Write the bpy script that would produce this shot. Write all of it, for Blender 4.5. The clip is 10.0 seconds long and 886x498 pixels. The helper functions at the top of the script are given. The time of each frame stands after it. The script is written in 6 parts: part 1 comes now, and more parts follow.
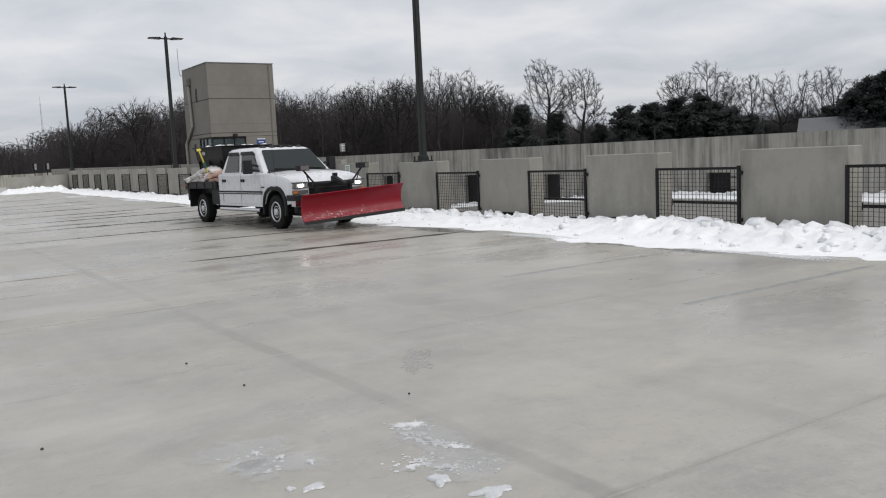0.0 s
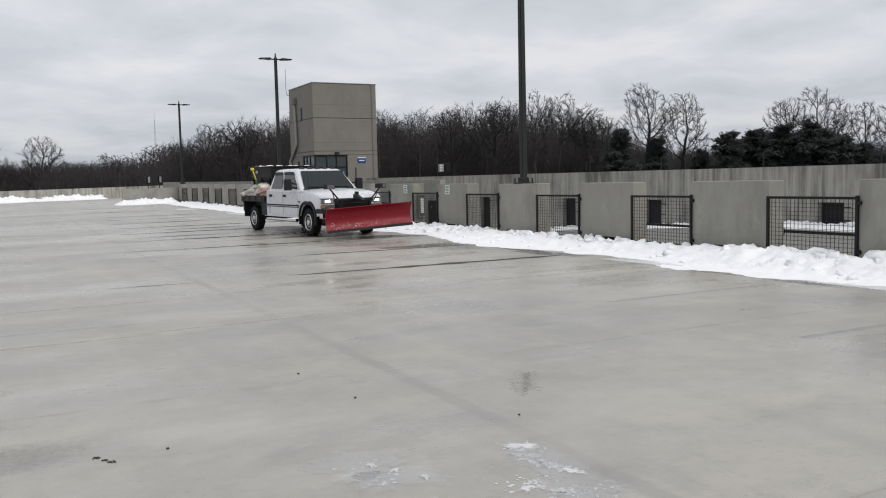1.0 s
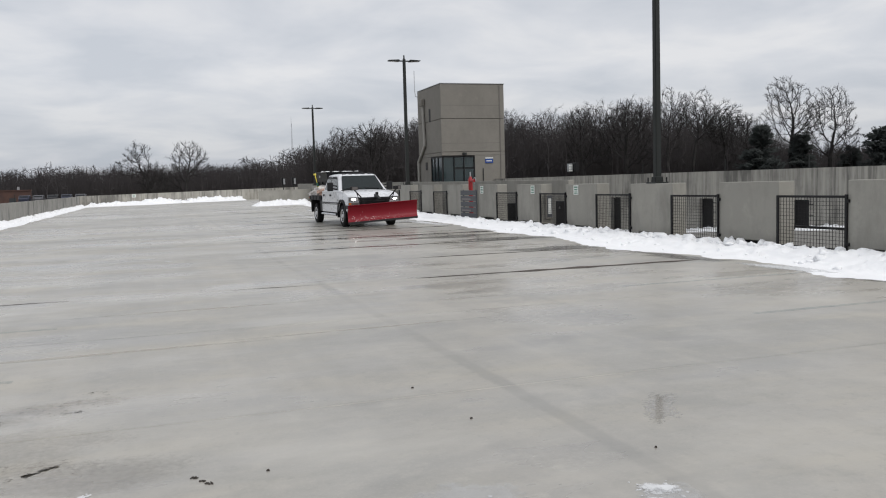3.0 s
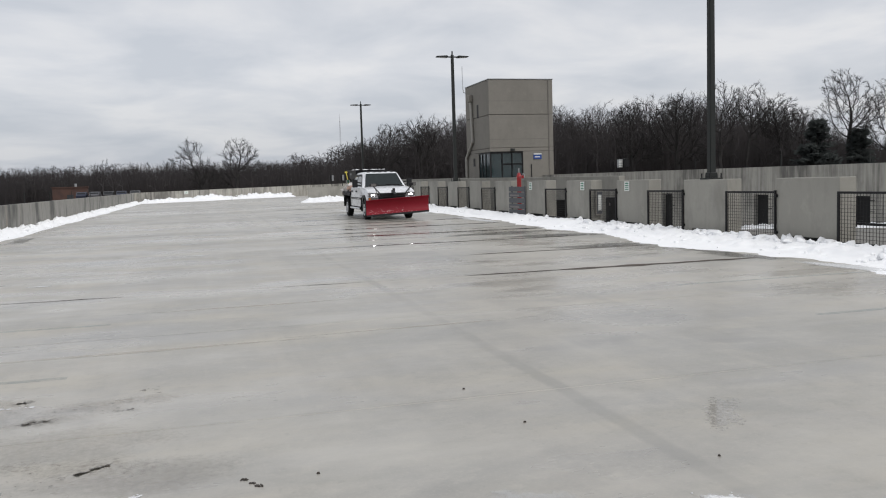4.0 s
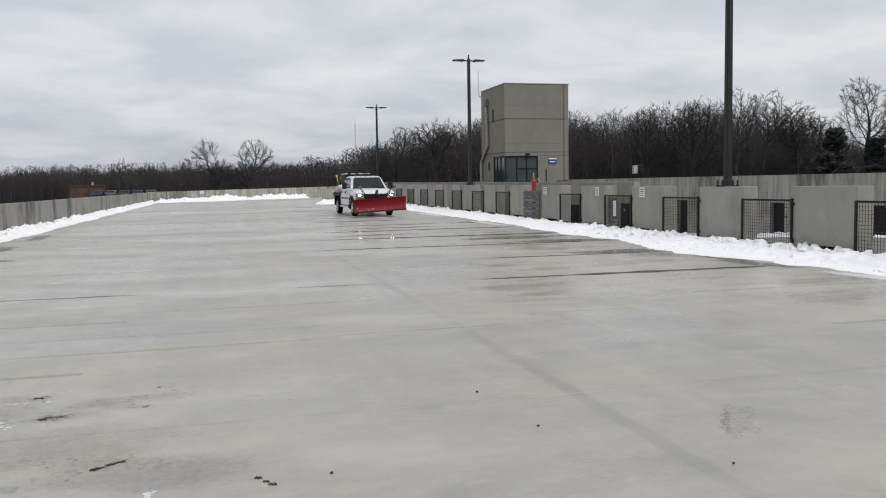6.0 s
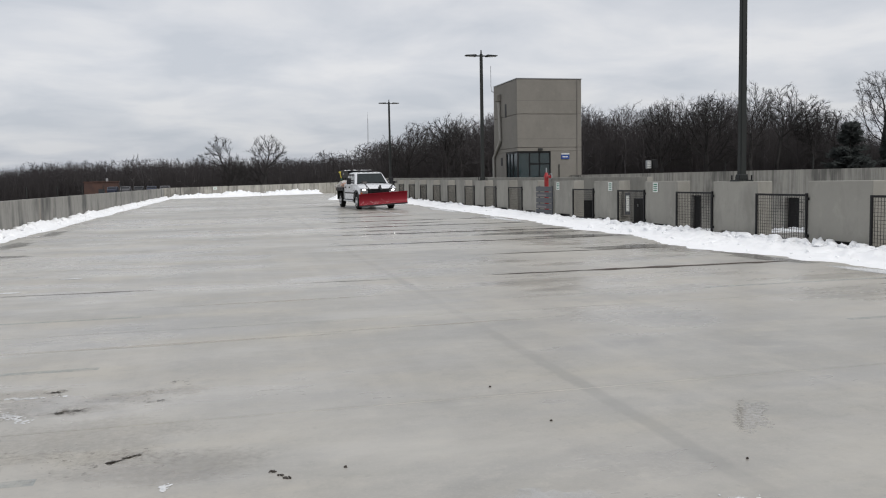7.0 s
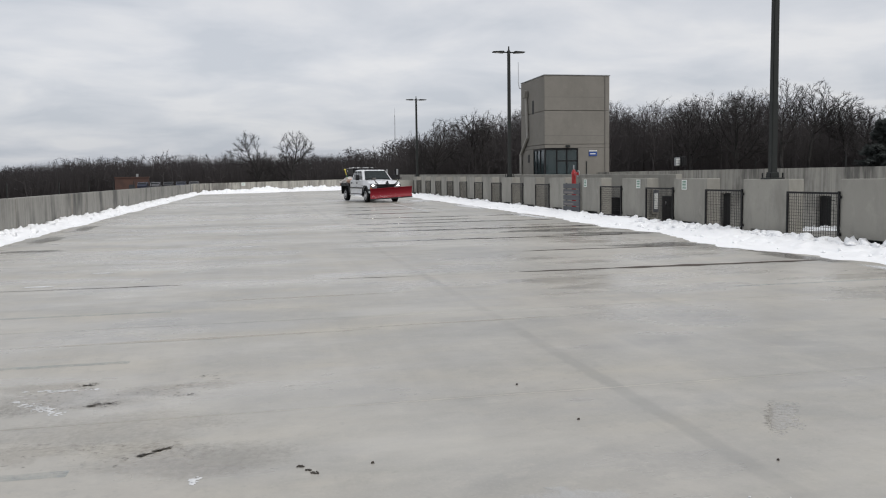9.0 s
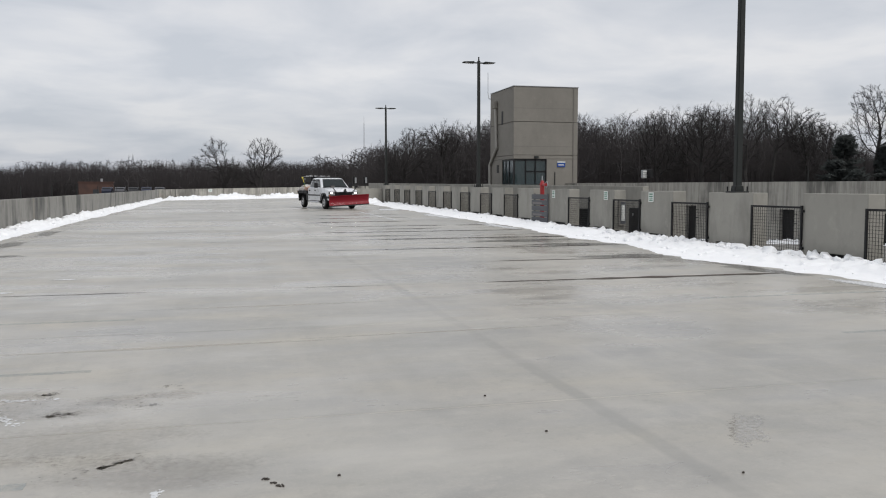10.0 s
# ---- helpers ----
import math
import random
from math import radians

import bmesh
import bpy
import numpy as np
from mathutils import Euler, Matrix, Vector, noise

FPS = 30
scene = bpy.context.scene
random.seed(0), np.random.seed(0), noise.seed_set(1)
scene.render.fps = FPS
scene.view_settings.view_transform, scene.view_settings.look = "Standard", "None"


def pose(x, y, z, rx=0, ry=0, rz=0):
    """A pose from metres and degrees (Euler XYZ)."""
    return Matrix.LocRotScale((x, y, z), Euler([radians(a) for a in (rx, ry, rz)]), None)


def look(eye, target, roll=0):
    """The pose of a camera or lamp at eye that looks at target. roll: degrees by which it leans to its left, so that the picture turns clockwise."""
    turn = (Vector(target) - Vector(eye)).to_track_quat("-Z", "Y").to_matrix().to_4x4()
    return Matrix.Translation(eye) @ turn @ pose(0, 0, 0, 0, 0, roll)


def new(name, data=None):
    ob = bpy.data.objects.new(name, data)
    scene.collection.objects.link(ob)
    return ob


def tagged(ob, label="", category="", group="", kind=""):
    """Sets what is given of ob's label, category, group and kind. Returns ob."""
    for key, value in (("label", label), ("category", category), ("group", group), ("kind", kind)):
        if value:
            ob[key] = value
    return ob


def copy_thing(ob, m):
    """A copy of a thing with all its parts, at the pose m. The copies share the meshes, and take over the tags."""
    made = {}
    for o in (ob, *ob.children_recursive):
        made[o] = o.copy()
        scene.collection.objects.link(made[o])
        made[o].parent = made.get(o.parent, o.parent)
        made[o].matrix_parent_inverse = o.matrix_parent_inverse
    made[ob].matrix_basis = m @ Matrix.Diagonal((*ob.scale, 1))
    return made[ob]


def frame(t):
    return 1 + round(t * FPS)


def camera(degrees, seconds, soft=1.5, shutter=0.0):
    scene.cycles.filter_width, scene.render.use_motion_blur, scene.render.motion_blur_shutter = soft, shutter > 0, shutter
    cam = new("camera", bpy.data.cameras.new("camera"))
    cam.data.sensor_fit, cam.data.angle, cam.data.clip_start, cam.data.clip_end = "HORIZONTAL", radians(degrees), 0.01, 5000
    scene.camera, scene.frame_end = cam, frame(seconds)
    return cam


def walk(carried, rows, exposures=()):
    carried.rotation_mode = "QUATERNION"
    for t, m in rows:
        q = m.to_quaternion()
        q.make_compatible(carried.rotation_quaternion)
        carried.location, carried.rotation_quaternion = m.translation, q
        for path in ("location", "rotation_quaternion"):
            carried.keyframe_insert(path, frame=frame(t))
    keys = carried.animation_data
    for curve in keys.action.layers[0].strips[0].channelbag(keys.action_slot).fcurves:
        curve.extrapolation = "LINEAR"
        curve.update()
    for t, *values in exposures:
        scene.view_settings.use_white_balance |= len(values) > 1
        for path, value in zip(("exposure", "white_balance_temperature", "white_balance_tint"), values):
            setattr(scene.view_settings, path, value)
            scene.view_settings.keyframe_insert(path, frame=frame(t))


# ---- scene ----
cam = camera(55.83, 10.0, 1.1)
PATH = [
    (0, pose(0.002, -0.462, 1.519, 83.65, 2.68, -34.23)),
    (0.5, pose(-0.061, -0.426, 1.519, 84.59, 2.20, -30.89)),
    (1, pose(-0.136, -0.399, 1.515, 85.34, 1.31, -27.77)),
    (1.5, pose(-0.123, -0.326, 1.507, 85.49, 0.82, -24.72)),
    (2, pose(0.029, -0.176, 1.509, 85.41, 0.66, -22.59)),
    (2.5, pose(0.111, -0.049, 1.510, 85.49, 1.27, -20.86)),
    (4, pose(0.132, 0.205, 1.521, 85.43, 1.73, -15.80)),
    (4.5, pose(0.131, 0.192, 1.521, 85.11, 1.81, -15.07)),
    (5, pose(0.124, 0.191, 1.517, 85.64, 1.44, -15.00)),
    (5.5, pose(0.115, 0.199, 1.516, 85.75, 1.02, -14.97)),
    (7, pose(0.107, 0.190, 1.514, 85.40, 1.03, -13.98)),
    (7.5, pose(0.099, 0.184, 1.518, 85.28, 1.19, -12.91)),
    (8, pose(0.106, 0.192, 1.513, 85.04, 0.97, -12.39)),
    (8.5, pose(0.098, 0.196, 1.514, 84.99, 0.93, -12.22)),
    (9, pose(0.097, 0.197, 1.516, 85.20, 0.84, -12.17)),
    (9.5, pose(0.093, 0.200, 1.518, 85.60, 0.57, -12.90)),
    (10, pose(0.094, 0.220, 1.525, 85.80, 0.08, -14.30)),
]
walk(cam, PATH)

# ---- world and light: one overcast sky, a very soft sun behind it ----
world = bpy.data.worlds.new("overcast")
scene.world = world
world.use_nodes = True
wn, wl = world.node_tree.nodes, world.node_tree.links
wn.clear()
w_out = wn.new("ShaderNodeOutputWorld")
w_bg = wn.new("ShaderNodeBackground")
w_sky = wn.new("ShaderNodeTexSky")
w_sky.sky_type = "NISHITA"
w_sky.sun_disc = False
w_sky.sun_elevation = radians(38)
w_sky.sun_rotation = radians(150)
w_sky.dust_density = 3.0
w_co = wn.new("ShaderNodeTexCoord")
w_sep = wn.new("ShaderNodeSeparateXYZ")
wl.new(w_co.outputs["Generated"], w_sep.inputs[0])


def w_math(op, a, b=0.0):
    nd = wn.new("ShaderNodeMath")
    nd.operation = op
    for i, v in enumerate((a, b)):
        if isinstance(v, float):
            nd.inputs[i].default_value = v
        else:
            wl.new(v, nd.inputs[i])
    return nd.outputs["Value"]


def w_ramp(fac, stops):
    nd = wn.new("ShaderNodeValToRGB")
    e = nd.color_ramp.elements
    while len(e) < len(stops):
        e.new(0.5)
    for k, (p, c) in enumerate(stops):
        e[k].position, e[k].color = p, (*c, 1)
    wl.new(fac, nd.inputs["Fac"])
    return nd.outputs["Color"]


# the cloud sheet, flattened towards the horizon as a ceiling would be
w_deep = w_math("ADD", w_math("MAXIMUM", w_sep.outputs["Z"], 0.0), 0.16)
w_flat = wn.new("ShaderNodeCombineXYZ")
wl.new(w_math("DIVIDE", w_sep.outputs["X"], w_deep), w_flat.inputs[0])
wl.new(w_math("DIVIDE", w_sep.outputs["Y"], w_deep), w_flat.inputs[1])
w_n1 = wn.new("ShaderNodeTexNoise")
w_n1.inputs["Scale"].default_value = 1.7
w_n1.inputs["Detail"].default_value = 5
w_n1.inputs["Roughness"].default_value = 0.52
w_n1.inputs["Distortion"].default_value = 0.35
wl.new(w_flat.outputs[0], w_n1.inputs["Vector"])
w_cloud = w_ramp(w_n1.outputs["Fac"], ((0.34, (5.05, 5.3, 5.75)), (0.5, (5.85, 6.0, 6.35)), (0.64, (6.65, 6.68, 6.85))))
w_low = w_ramp(w_sep.outputs["Z"], ((0.0, (0.74, 0.76, 0.79)), (0.06, (0.88, 0.89, 0.9)), (0.13, (1.0, 1.0, 1.0)), (0.34, (0.95, 0.95, 0.95))))
w_tone = wn.new("ShaderNodeMix")
w_tone.data_type, w_tone.blend_type = "RGBA", "MULTIPLY"
w_tone.inputs["Factor"].default_value = 1.0
wl.new(w_cloud, w_tone.inputs["A"])
wl.new(w_low, w_tone.inputs["B"])
w_mix = wn.new("ShaderNodeMix")
w_mix.data_type = "RGBA"
w_mix.inputs["Factor"].default_value = 0.93
wl.new(w_sky.outputs["Color"], w_mix.inputs["A"])
wl.new(w_tone.outputs["Result"], w_mix.inputs["B"])
wl.new(w_mix.outputs["Result"], w_bg.inputs["Color"])
w_bg.inputs["Strength"].default_value = 0.10
wl.new(w_bg.outputs["Background"], w_out.inputs["Surface"])

sun = new("sun", bpy.data.lights.new("sun", "SUN"))
sun.data.energy = 1.25
sun.data.angle = radians(40)
sun.data.color = (1.0, 0.97, 0.93)
sun.matrix_world = look((0, 0, 50), (-20, 34, 0))
scene.view_settings.exposure = 0.25


# ---- materials ----
class Mat:
    """A node material with a principled shader and small helpers for its inputs."""

    def __init__(self, name, color=(0.5, 0.5, 0.5), rough=0.6, metal=0.0):
        self.m = bpy.data.materials.new(name)
        self.m.use_nodes = True
        self.n, self.l = self.m.node_tree.nodes, self.m.node_tree.links
        self.b = self.n["Principled BSDF"]
        self.b.inputs["Base Color"].default_value = (*color, 1)
        self.b.inputs["Roughness"].default_value = rough
        self.b.inputs["Metallic"].default_value = metal
        self.co = self.n.new("ShaderNodeTexCoord").outputs["Object"]

    def noise(self, scale, stretch=(1, 1, 1), detail=5, rough=0.6, coords=None):
        mp = self.n.new("ShaderNodeMapping")
        mp.inputs["Scale"].default_value = stretch
        self.l.new(coords or self.co, mp.inputs["Vector"])
        t = self.n.new("ShaderNodeTexNoise")
        t.inputs["Scale"].default_value = scale
        t.inputs["Detail"].default_value = detail
        t.inputs["Roughness"].default_value = rough
        self.l.new(mp.outputs["Vector"], t.inputs["Vector"])
        return t.outputs["Fac"]

    def ramp(self, fac, stops):
        r = self.n.new("ShaderNodeValToRGB")
        e = r.color_ramp.elements
        while len(e) < len(stops):
            e.new(0.5)
        for k, (p, c) in enumerate(stops):
            e[k].position = p
            e[k].color = (*c, 1) if len(c) == 3 else c
        self.l.new(fac, r.inputs["Fac"])
        return r.outputs["Color"]

    def val(self, fac, lo, hi, a, b):
        r = self.n.new("ShaderNodeMapRange")
        for k, v in zip(("From Min", "From Max", "To Min", "To Max"), (lo, hi, a, b)):
            r.inputs[k].default_value = v
        self.l.new(fac, r.inputs["Value"])
        return r.outputs["Result"]

    def mix(self, a, b, fac, blend="MIX"):
        r = self.n.new("ShaderNodeMix")
        r.data_type, r.blend_type = "RGBA", blend
        for key, v in (("Factor", fac), ("A", a), ("B", b)):
            if isinstance(v, (int, float)):
                r.inputs[key].default_value = v
            elif isinstance(v, tuple):
                r.inputs[key].default_value = (*v, 1)
            else:
                self.l.new(v, r.inputs[key])
        return r.outputs["Result"]

    def math(self, op, a, b):
        r = self.n.new("ShaderNodeMath")
        r.operation = op
        for k, v in enumerate((a, b)):
            if isinstance(v, (int, float)):
                r.inputs[k].default_value = v
            else:
                self.l.new(v, r.inputs[k])
        return r.outputs["Value"]

    def world_pos(self):
        return self.n.new("ShaderNodeNewGeometry").outputs["Position"]

    def rand(self):
        return self.n.new("ShaderNodeObjectInfo").outputs["Random"]

    def island(self):
        return self.n.new("ShaderNodeNewGeometry").outputs["Random Per Island"]

    def color(self, c):
        self.l.new(c, self.b.inputs["Base Color"])
        return self

    def rough(self, r):
        self.l.new(r, self.b.inputs["Roughness"])
        return self

    def bump(self, h, strength=0.3, dist=0.01):
        b = self.n.new("ShaderNodeBump")
        b.inputs["Strength"].default_value = strength
        b.inputs["Distance"].default_value = dist
        self.l.new(h, b.inputs["Height"])
        self.l.new(b.outputs["Normal"], self.b.inputs["Normal"])
        return self


def concrete(name, base, dark, streak=0.5, zstretch=0.12, scale=2.0):
    m = Mat(name, base, 0.85)
    pos = m.world_pos()
    big = m.noise(0.35, coords=pos, detail=4)
    runs = m.noise(scale, (1, 1, zstretch), 6, 0.65, coords=pos)
    grain = m.noise(38, coords=pos, detail=4)
    c = m.mix(base, dark, m.val(runs, 0.47, 0.66, 0, streak))
    c = m.mix(c, tuple(v * 0.82 for v in base), m.val(big, 0.4, 0.7, 0, 0.6))
    blotch = m.noise(2.4, coords=pos, detail=7, rough=0.7)
    c = m.mix(c, tuple(v * 0.78 for v in base), m.val(blotch, 0.52, 0.72, 0, 0.6))
    c = m.mix(c, tuple(v * 1.15 for v in base), m.val(blotch, 0.44, 0.3, 0, 0.5))
    c = m.mix(c, tuple(min(1, v * 1.25) for v in base), m.val(grain, 0.55, 0.8, 0, 0.35))
    m.color(c).rough(m.val(grain, 0.3, 0.7, 0.75, 0.95)).bump(grain, 0.25, 0.006)
    return m.m


def stained(name, base, dark, rust=0.0, fine=1.0, size=1.5):
    """Weathered cast concrete: black run-off that gathers in places, pale washed strips, blotches and pores."""
    m = Mat(name, base, 0.88)
    pos = m.world_pos()
    wide = m.noise(0.55, (1, 1, 0.5), 4, coords=pos)
    broad = m.noise(size, (1, 1, 0.16), 5, 0.6, coords=pos)
    thin = m.noise(7.0, (1, 1, 0.05), 4, 0.6, coords=pos)
    blotch = m.noise(2.2, (1, 1, 0.8), 7, 0.7, coords=pos)
    grain = m.noise(38, coords=pos, detail=4)
    c = m.mix(base, tuple(0.72 * v for v in base), m.val(blotch, 0.48, 0.68, 0, 0.8))
    c = m.mix(c, tuple(min(1, 1.28 * v) for v in base), m.val(thin, 0.52, 0.62, 0, 0.7 * fine))
    c = m.mix(c, dark, m.math("MULTIPLY", m.val(wide, 0.46, 0.6, 0, 1), m.val(broad, 0.44, 0.56, 0, 0.85)))
    c = m.mix(c, dark, m.math("MULTIPLY", m.val(wide, 0.4, 0.58, 0.3, 0.9), m.val(thin, 0.48, 0.38, 0, 0.9 * fine)))
    if rust:
        c = m.mix(c, (0.24, 0.15, 0.09), m.math("MULTIPLY", m.val(m.noise(1.1, (1, 1, 0.04), coords=pos), 0.62, 0.7, 0, rust), m.val(blotch, 0.35, 0.6, 0.2, 1)))
    c = m.mix(c, tuple(min(1, v * 1.25) for v in base), m.val(grain, 0.55, 0.8, 0, 0.3))
    m.color(c).rough(m.val(grain, 0.3, 0.7, 0.78, 0.95)).bump(m.math("ADD", grain, blotch), 0.3, 0.006)
    return m.m


def plain(name, color, rough=0.5, metal=0.0, var=0.15, scale=9.0, bump=0.0, spec=0.5):
    m = Mat(name, color, rough, metal)
    m.b.inputs["Specular IOR Level"].default_value = spec
    a, b = m.noise(scale), m.noise(scale * 9)
    c = m.mix(color, tuple(v * (1 - var) for v in color), m.val(a, 0.35, 0.7, 0, 1))
    c = m.mix(c, tuple(min(1, v * (1 + var)) for v in color), m.val(b, 0.5, 0.8, 0, 0.7))
    m.color(c).rough(m.val(b, 0.3, 0.7, max(0.03, rough * 0.8), min(1, rough * 1.2)))
    if bump:
        m.bump(b, bump, 0.004)
    return m.m


SEAM_X = 2.55


def deck_material():
    m = Mat("wet_deck_concrete", (0.391, 0.372, 0.339), 0.4)
    pos = m.world_pos()
    patch = m.noise(0.16, (0.6, 1, 1), 5, 0.6, coords=pos)
    sweep = m.noise(0.9, (0.4, 1, 1), 5, 0.62, coords=pos)
    mott = m.noise(3.2, (0.9, 1, 1), 8, 0.72, coords=pos)
    fine = m.noise(45, coords=pos, detail=3)
    base = m.mix((0.414, 0.386, 0.344), (0.335, 0.326, 0.307), m.val(patch, 0.43, 0.57, 0, 1))
    base = m.mix(base, (0.47, 0.44, 0.388), m.val(sweep, 0.52, 0.66, 0, 0.9))
    base = m.mix(base, (0.251, 0.242, 0.233), m.val(sweep, 0.47, 0.32, 0, 0.8))
    streak = m.noise(4.5, (0.3, 1, 1), 5, 0.7, coords=pos)
    base = m.mix(base, (0.270, 0.260, 0.246), m.val(streak, 0.56, 0.74, 0, 0.22))
    base = m.mix(base, (0.502, 0.474, 0.428), m.val(streak, 0.42, 0.26, 0, 0.2))
    base = m.mix(base, (0.270, 0.260, 0.246), m.val(mott, 0.53, 0.72, 0, 0.5))
    base = m.mix(base, (0.5, 0.47, 0.42), m.val(mott, 0.45, 0.28, 0, 0.4))
    specks = m.noise(16, detail=4, coords=pos)
    base = m.mix(base, (0.242, 0.233, 0.219), m.val(specks, 0.58, 0.74, 0, 0.6))
    blot_a, blot_b = m.noise(1.15, (0.8, 1, 1), 8, 0.68, coords=pos), m.noise(4.6, detail=7, rough=0.7, coords=pos)
    base = m.mix(base, (0.435, 0.412, 0.372), m.val(blot_a, 0.52, 0.66, 0, 0.7))
    base = m.mix(base, (0.30, 0.29, 0.275), m.val(blot_a, 0.47, 0.33, 0, 0.65))
    base = m.mix(base, (0.28, 0.27, 0.25), m.val(blot_b, 0.54, 0.68, 0, 0.5))
    base = m.mix(base, (0.5, 0.47, 0.42), m.val(blot_b, 0.45, 0.3, 0, 0.5))
    tone = m.val(m.rand(), 0, 1, 0, 0.22)
    base = m.mix(base, (0.307, 0.298, 0.279), tone)
    base = m.mix(base, (0.512, 0.484, 0.437), m.val(fine, 0.52, 0.75, 0, 0.3))
    sep = m.n.new("ShaderNodeSeparateXYZ")
    m.l.new(pos, sep.inputs[0])
    off = m.math("ABSOLUTE", m.math("ADD", m.math("SUBTRACT", sep.outputs["X"], SEAM_X), m.val(mott, 0.2, 0.8, -0.03, 0.03)), 0)
    seam = m.math("MULTIPLY", m.val(off, 0.045, 0.085, 1, 0), m.val(m.noise(0.7, coords=pos), 0.3, 0.6, 0.35, 1))
    base = m.mix(base, (0.242, 0.233, 0.219), m.math("MULTIPLY", seam, 0.55))
    fr = m.math("FRACT", m.math("DIVIDE", m.math("SUBTRACT", sep.outputs["Y"], 5.74 - 1.83 + 366.0), 3.66), 0)
    gap = m.math("MULTIPLY", m.math("ABSOLUTE", m.math("SUBTRACT", fr, 0.5), 0), 3.66)
    grime = m.math("MULTIPLY", m.val(m.math("ADD", gap, m.val(blot_b, 0.3, 0.7, -0.03, 0.03)), 0.012, 0.05, 1, 0), m.val(m.noise(0.55, (1, 0.3, 1), coords=pos), 0.38, 0.6, 0.1, 1))
    base = m.mix(base, (0.17, 0.16, 0.15), m.math("MULTIPLY", grime, 0.42))
    drag = m.noise(1.6, (1, 0.06, 1), 5, 0.6, coords=pos)
    base = m.mix(base, (0.47, 0.44, 0.395), m.val(drag, 0.54, 0.68, 0, 0.4))
    base = m.mix(base, (0.28, 0.27, 0.25), m.val(drag, 0.46, 0.34, 0, 0.35))
    washed = m.noise(0.3, (0.55, 1, 1), 6, 0.66, coords=pos)
    base = m.mix(base, (0.53, 0.505, 0.465), m.val(washed, 0.5, 0.66, 0, 0.65))
    base = m.mix(base, (0.27, 0.262, 0.24), m.val(washed, 0.44, 0.3, 0, 0.45))
    base = m.mix(base, (0.94, 0.94, 0.915), 1.0, "MULTIPLY")
    m.color(base)
    wet = m.math("ADD", m.val(patch, 0.36, 0.6, 0.0, 0.5), m.val(sweep, 0.4, 0.65, 0.0, 0.5))
    m.rough(m.val(wet, 0.15, 0.85, 0.2, 0.52))
    m.bump(m.math("ADD", fine, m.math("MULTIPLY", mott, 2.0)), 0.08, 0.004)
    m.b.inputs["Specular IOR Level"].default_value = 0.85
    return m.m


def wet_material():
    m = Mat("standing_melt_water_on_concrete", (0.13, 0.12, 0.11), 0.08)
    pos = m.world_pos()
    a = m.noise(1.2, (0.4, 1, 1), 4, coords=pos)
    m.color(m.mix((0.11, 0.1, 0.09), (0.06, 0.054, 0.05), m.val(a, 0.35, 0.65, 0, 1)))
    m.rough(m.val(a, 0.3, 0.7, 0.05, 0.09))
    m.b.inputs["Specular IOR Level"].default_value = 0.5
    return m.m


def snow_material():
    m = Mat("ploughed_snow", (0.83, 0.85, 0.88), 0.75)
    pos = m.world_pos()
    a, b, g = m.noise(1.6, coords=pos), m.noise(9, coords=pos), m.noise(60, coords=pos)
    c = m.mix((0.94, 0.95, 0.965), (0.86, 0.87, 0.885), m.val(a, 0.5, 0.75, 0, 0.7))
    c = m.mix(c, (0.6, 0.58, 0.55), m.val(b, 0.7, 0.84, 0, 0.15))
    m.color(c).bump(m.math("ADD", m.math("MULTIPLY", b, 1.5), m.math("ADD", m.noise(24, coords=pos), g)), 0.4, 0.015)
    m.b.inputs["Subsurface Weight"].default_value = 0.0
    return m.m


def glass_material(name, tint, rough=0.03):
    m = Mat(name, tint, rough)
    m.b.inputs["Transmission Weight"].default_value = 0.75
    m.b.inputs["IOR"].default_value = 1.45
    return m.m


M_LANE = concrete("wet_lane_concrete", (0.19, 0.185, 0.17), (0.12, 0.116, 0.11), 0.6, 1.0, 0.8)
M_SOAKED = plain("soaked_joint_grime", (0.085, 0.068, 0.055), 0.45, var=0.3, scale=3, spec=0.03)
M_DECK, M_WET, M_SNOW = deck_material(), wet_material(), snow_material()
M_PIER = concrete("pier_concrete", (0.315, 0.305, 0.272), (0.185, 0.18, 0.16), 0.8, 0.4, 1.0)
M_OUTER = stained("stained_parapet_concrete", (0.37, 0.357, 0.32), (0.13, 0.126, 0.115), 0.3)
M_WEST = stained("weathered_parapet_concrete", (0.295, 0.288, 0.265), (0.075, 0.077, 0.072), 0.8, 0.4, 0.9)
M_TOWER = concrete("tower_precast", (0.232, 0.219, 0.195), (0.185, 0.174, 0.155), 0.5, 0.5, 0.8)
M_JOINT = plain("dark_joint_sealant", (0.17, 0.16, 0.145), 0.7)
M_BLACK = plain("black_painted_steel", (0.011, 0.011, 0.012), 0.5, 0.0, spec=0.25)
M_WIRE = plain("dark_wire", (0.02, 0.02, 0.02), 0.6, 0.0, spec=0.25)
M_BRONZE = plain("dark_bronze_pole", (0.021, 0.024, 0.023), 0.55, 0.0, spec=0.3)
M_GALV = plain("galvanised_steel", (0.42, 0.43, 0.44), 0.4, 0.8)
M_GREY = plain("grey_boards", (0.075, 0.08, 0.09), 0.6)
M_RED = plain("red_standpipe_paint", (0.36, 0.02, 0.022), 0.45)
M_STRIP = plain("faded_reflective_strip", (0.17, 0.15, 0.15), 0.5)
M_WHITE = plain("white_sign_paint", (0.75, 0.77, 0.74), 0.5, var=0.08)
M_GREEN = plain("sign_green", (0.03, 0.2, 0.12), 0.5)
M_BLUE = plain("sign_blue", (0.02, 0.07, 0.3), 0.4)
M_PALE = plain("pale_lens", (0.8, 0.8, 0.8), 0.25, var=0.04)
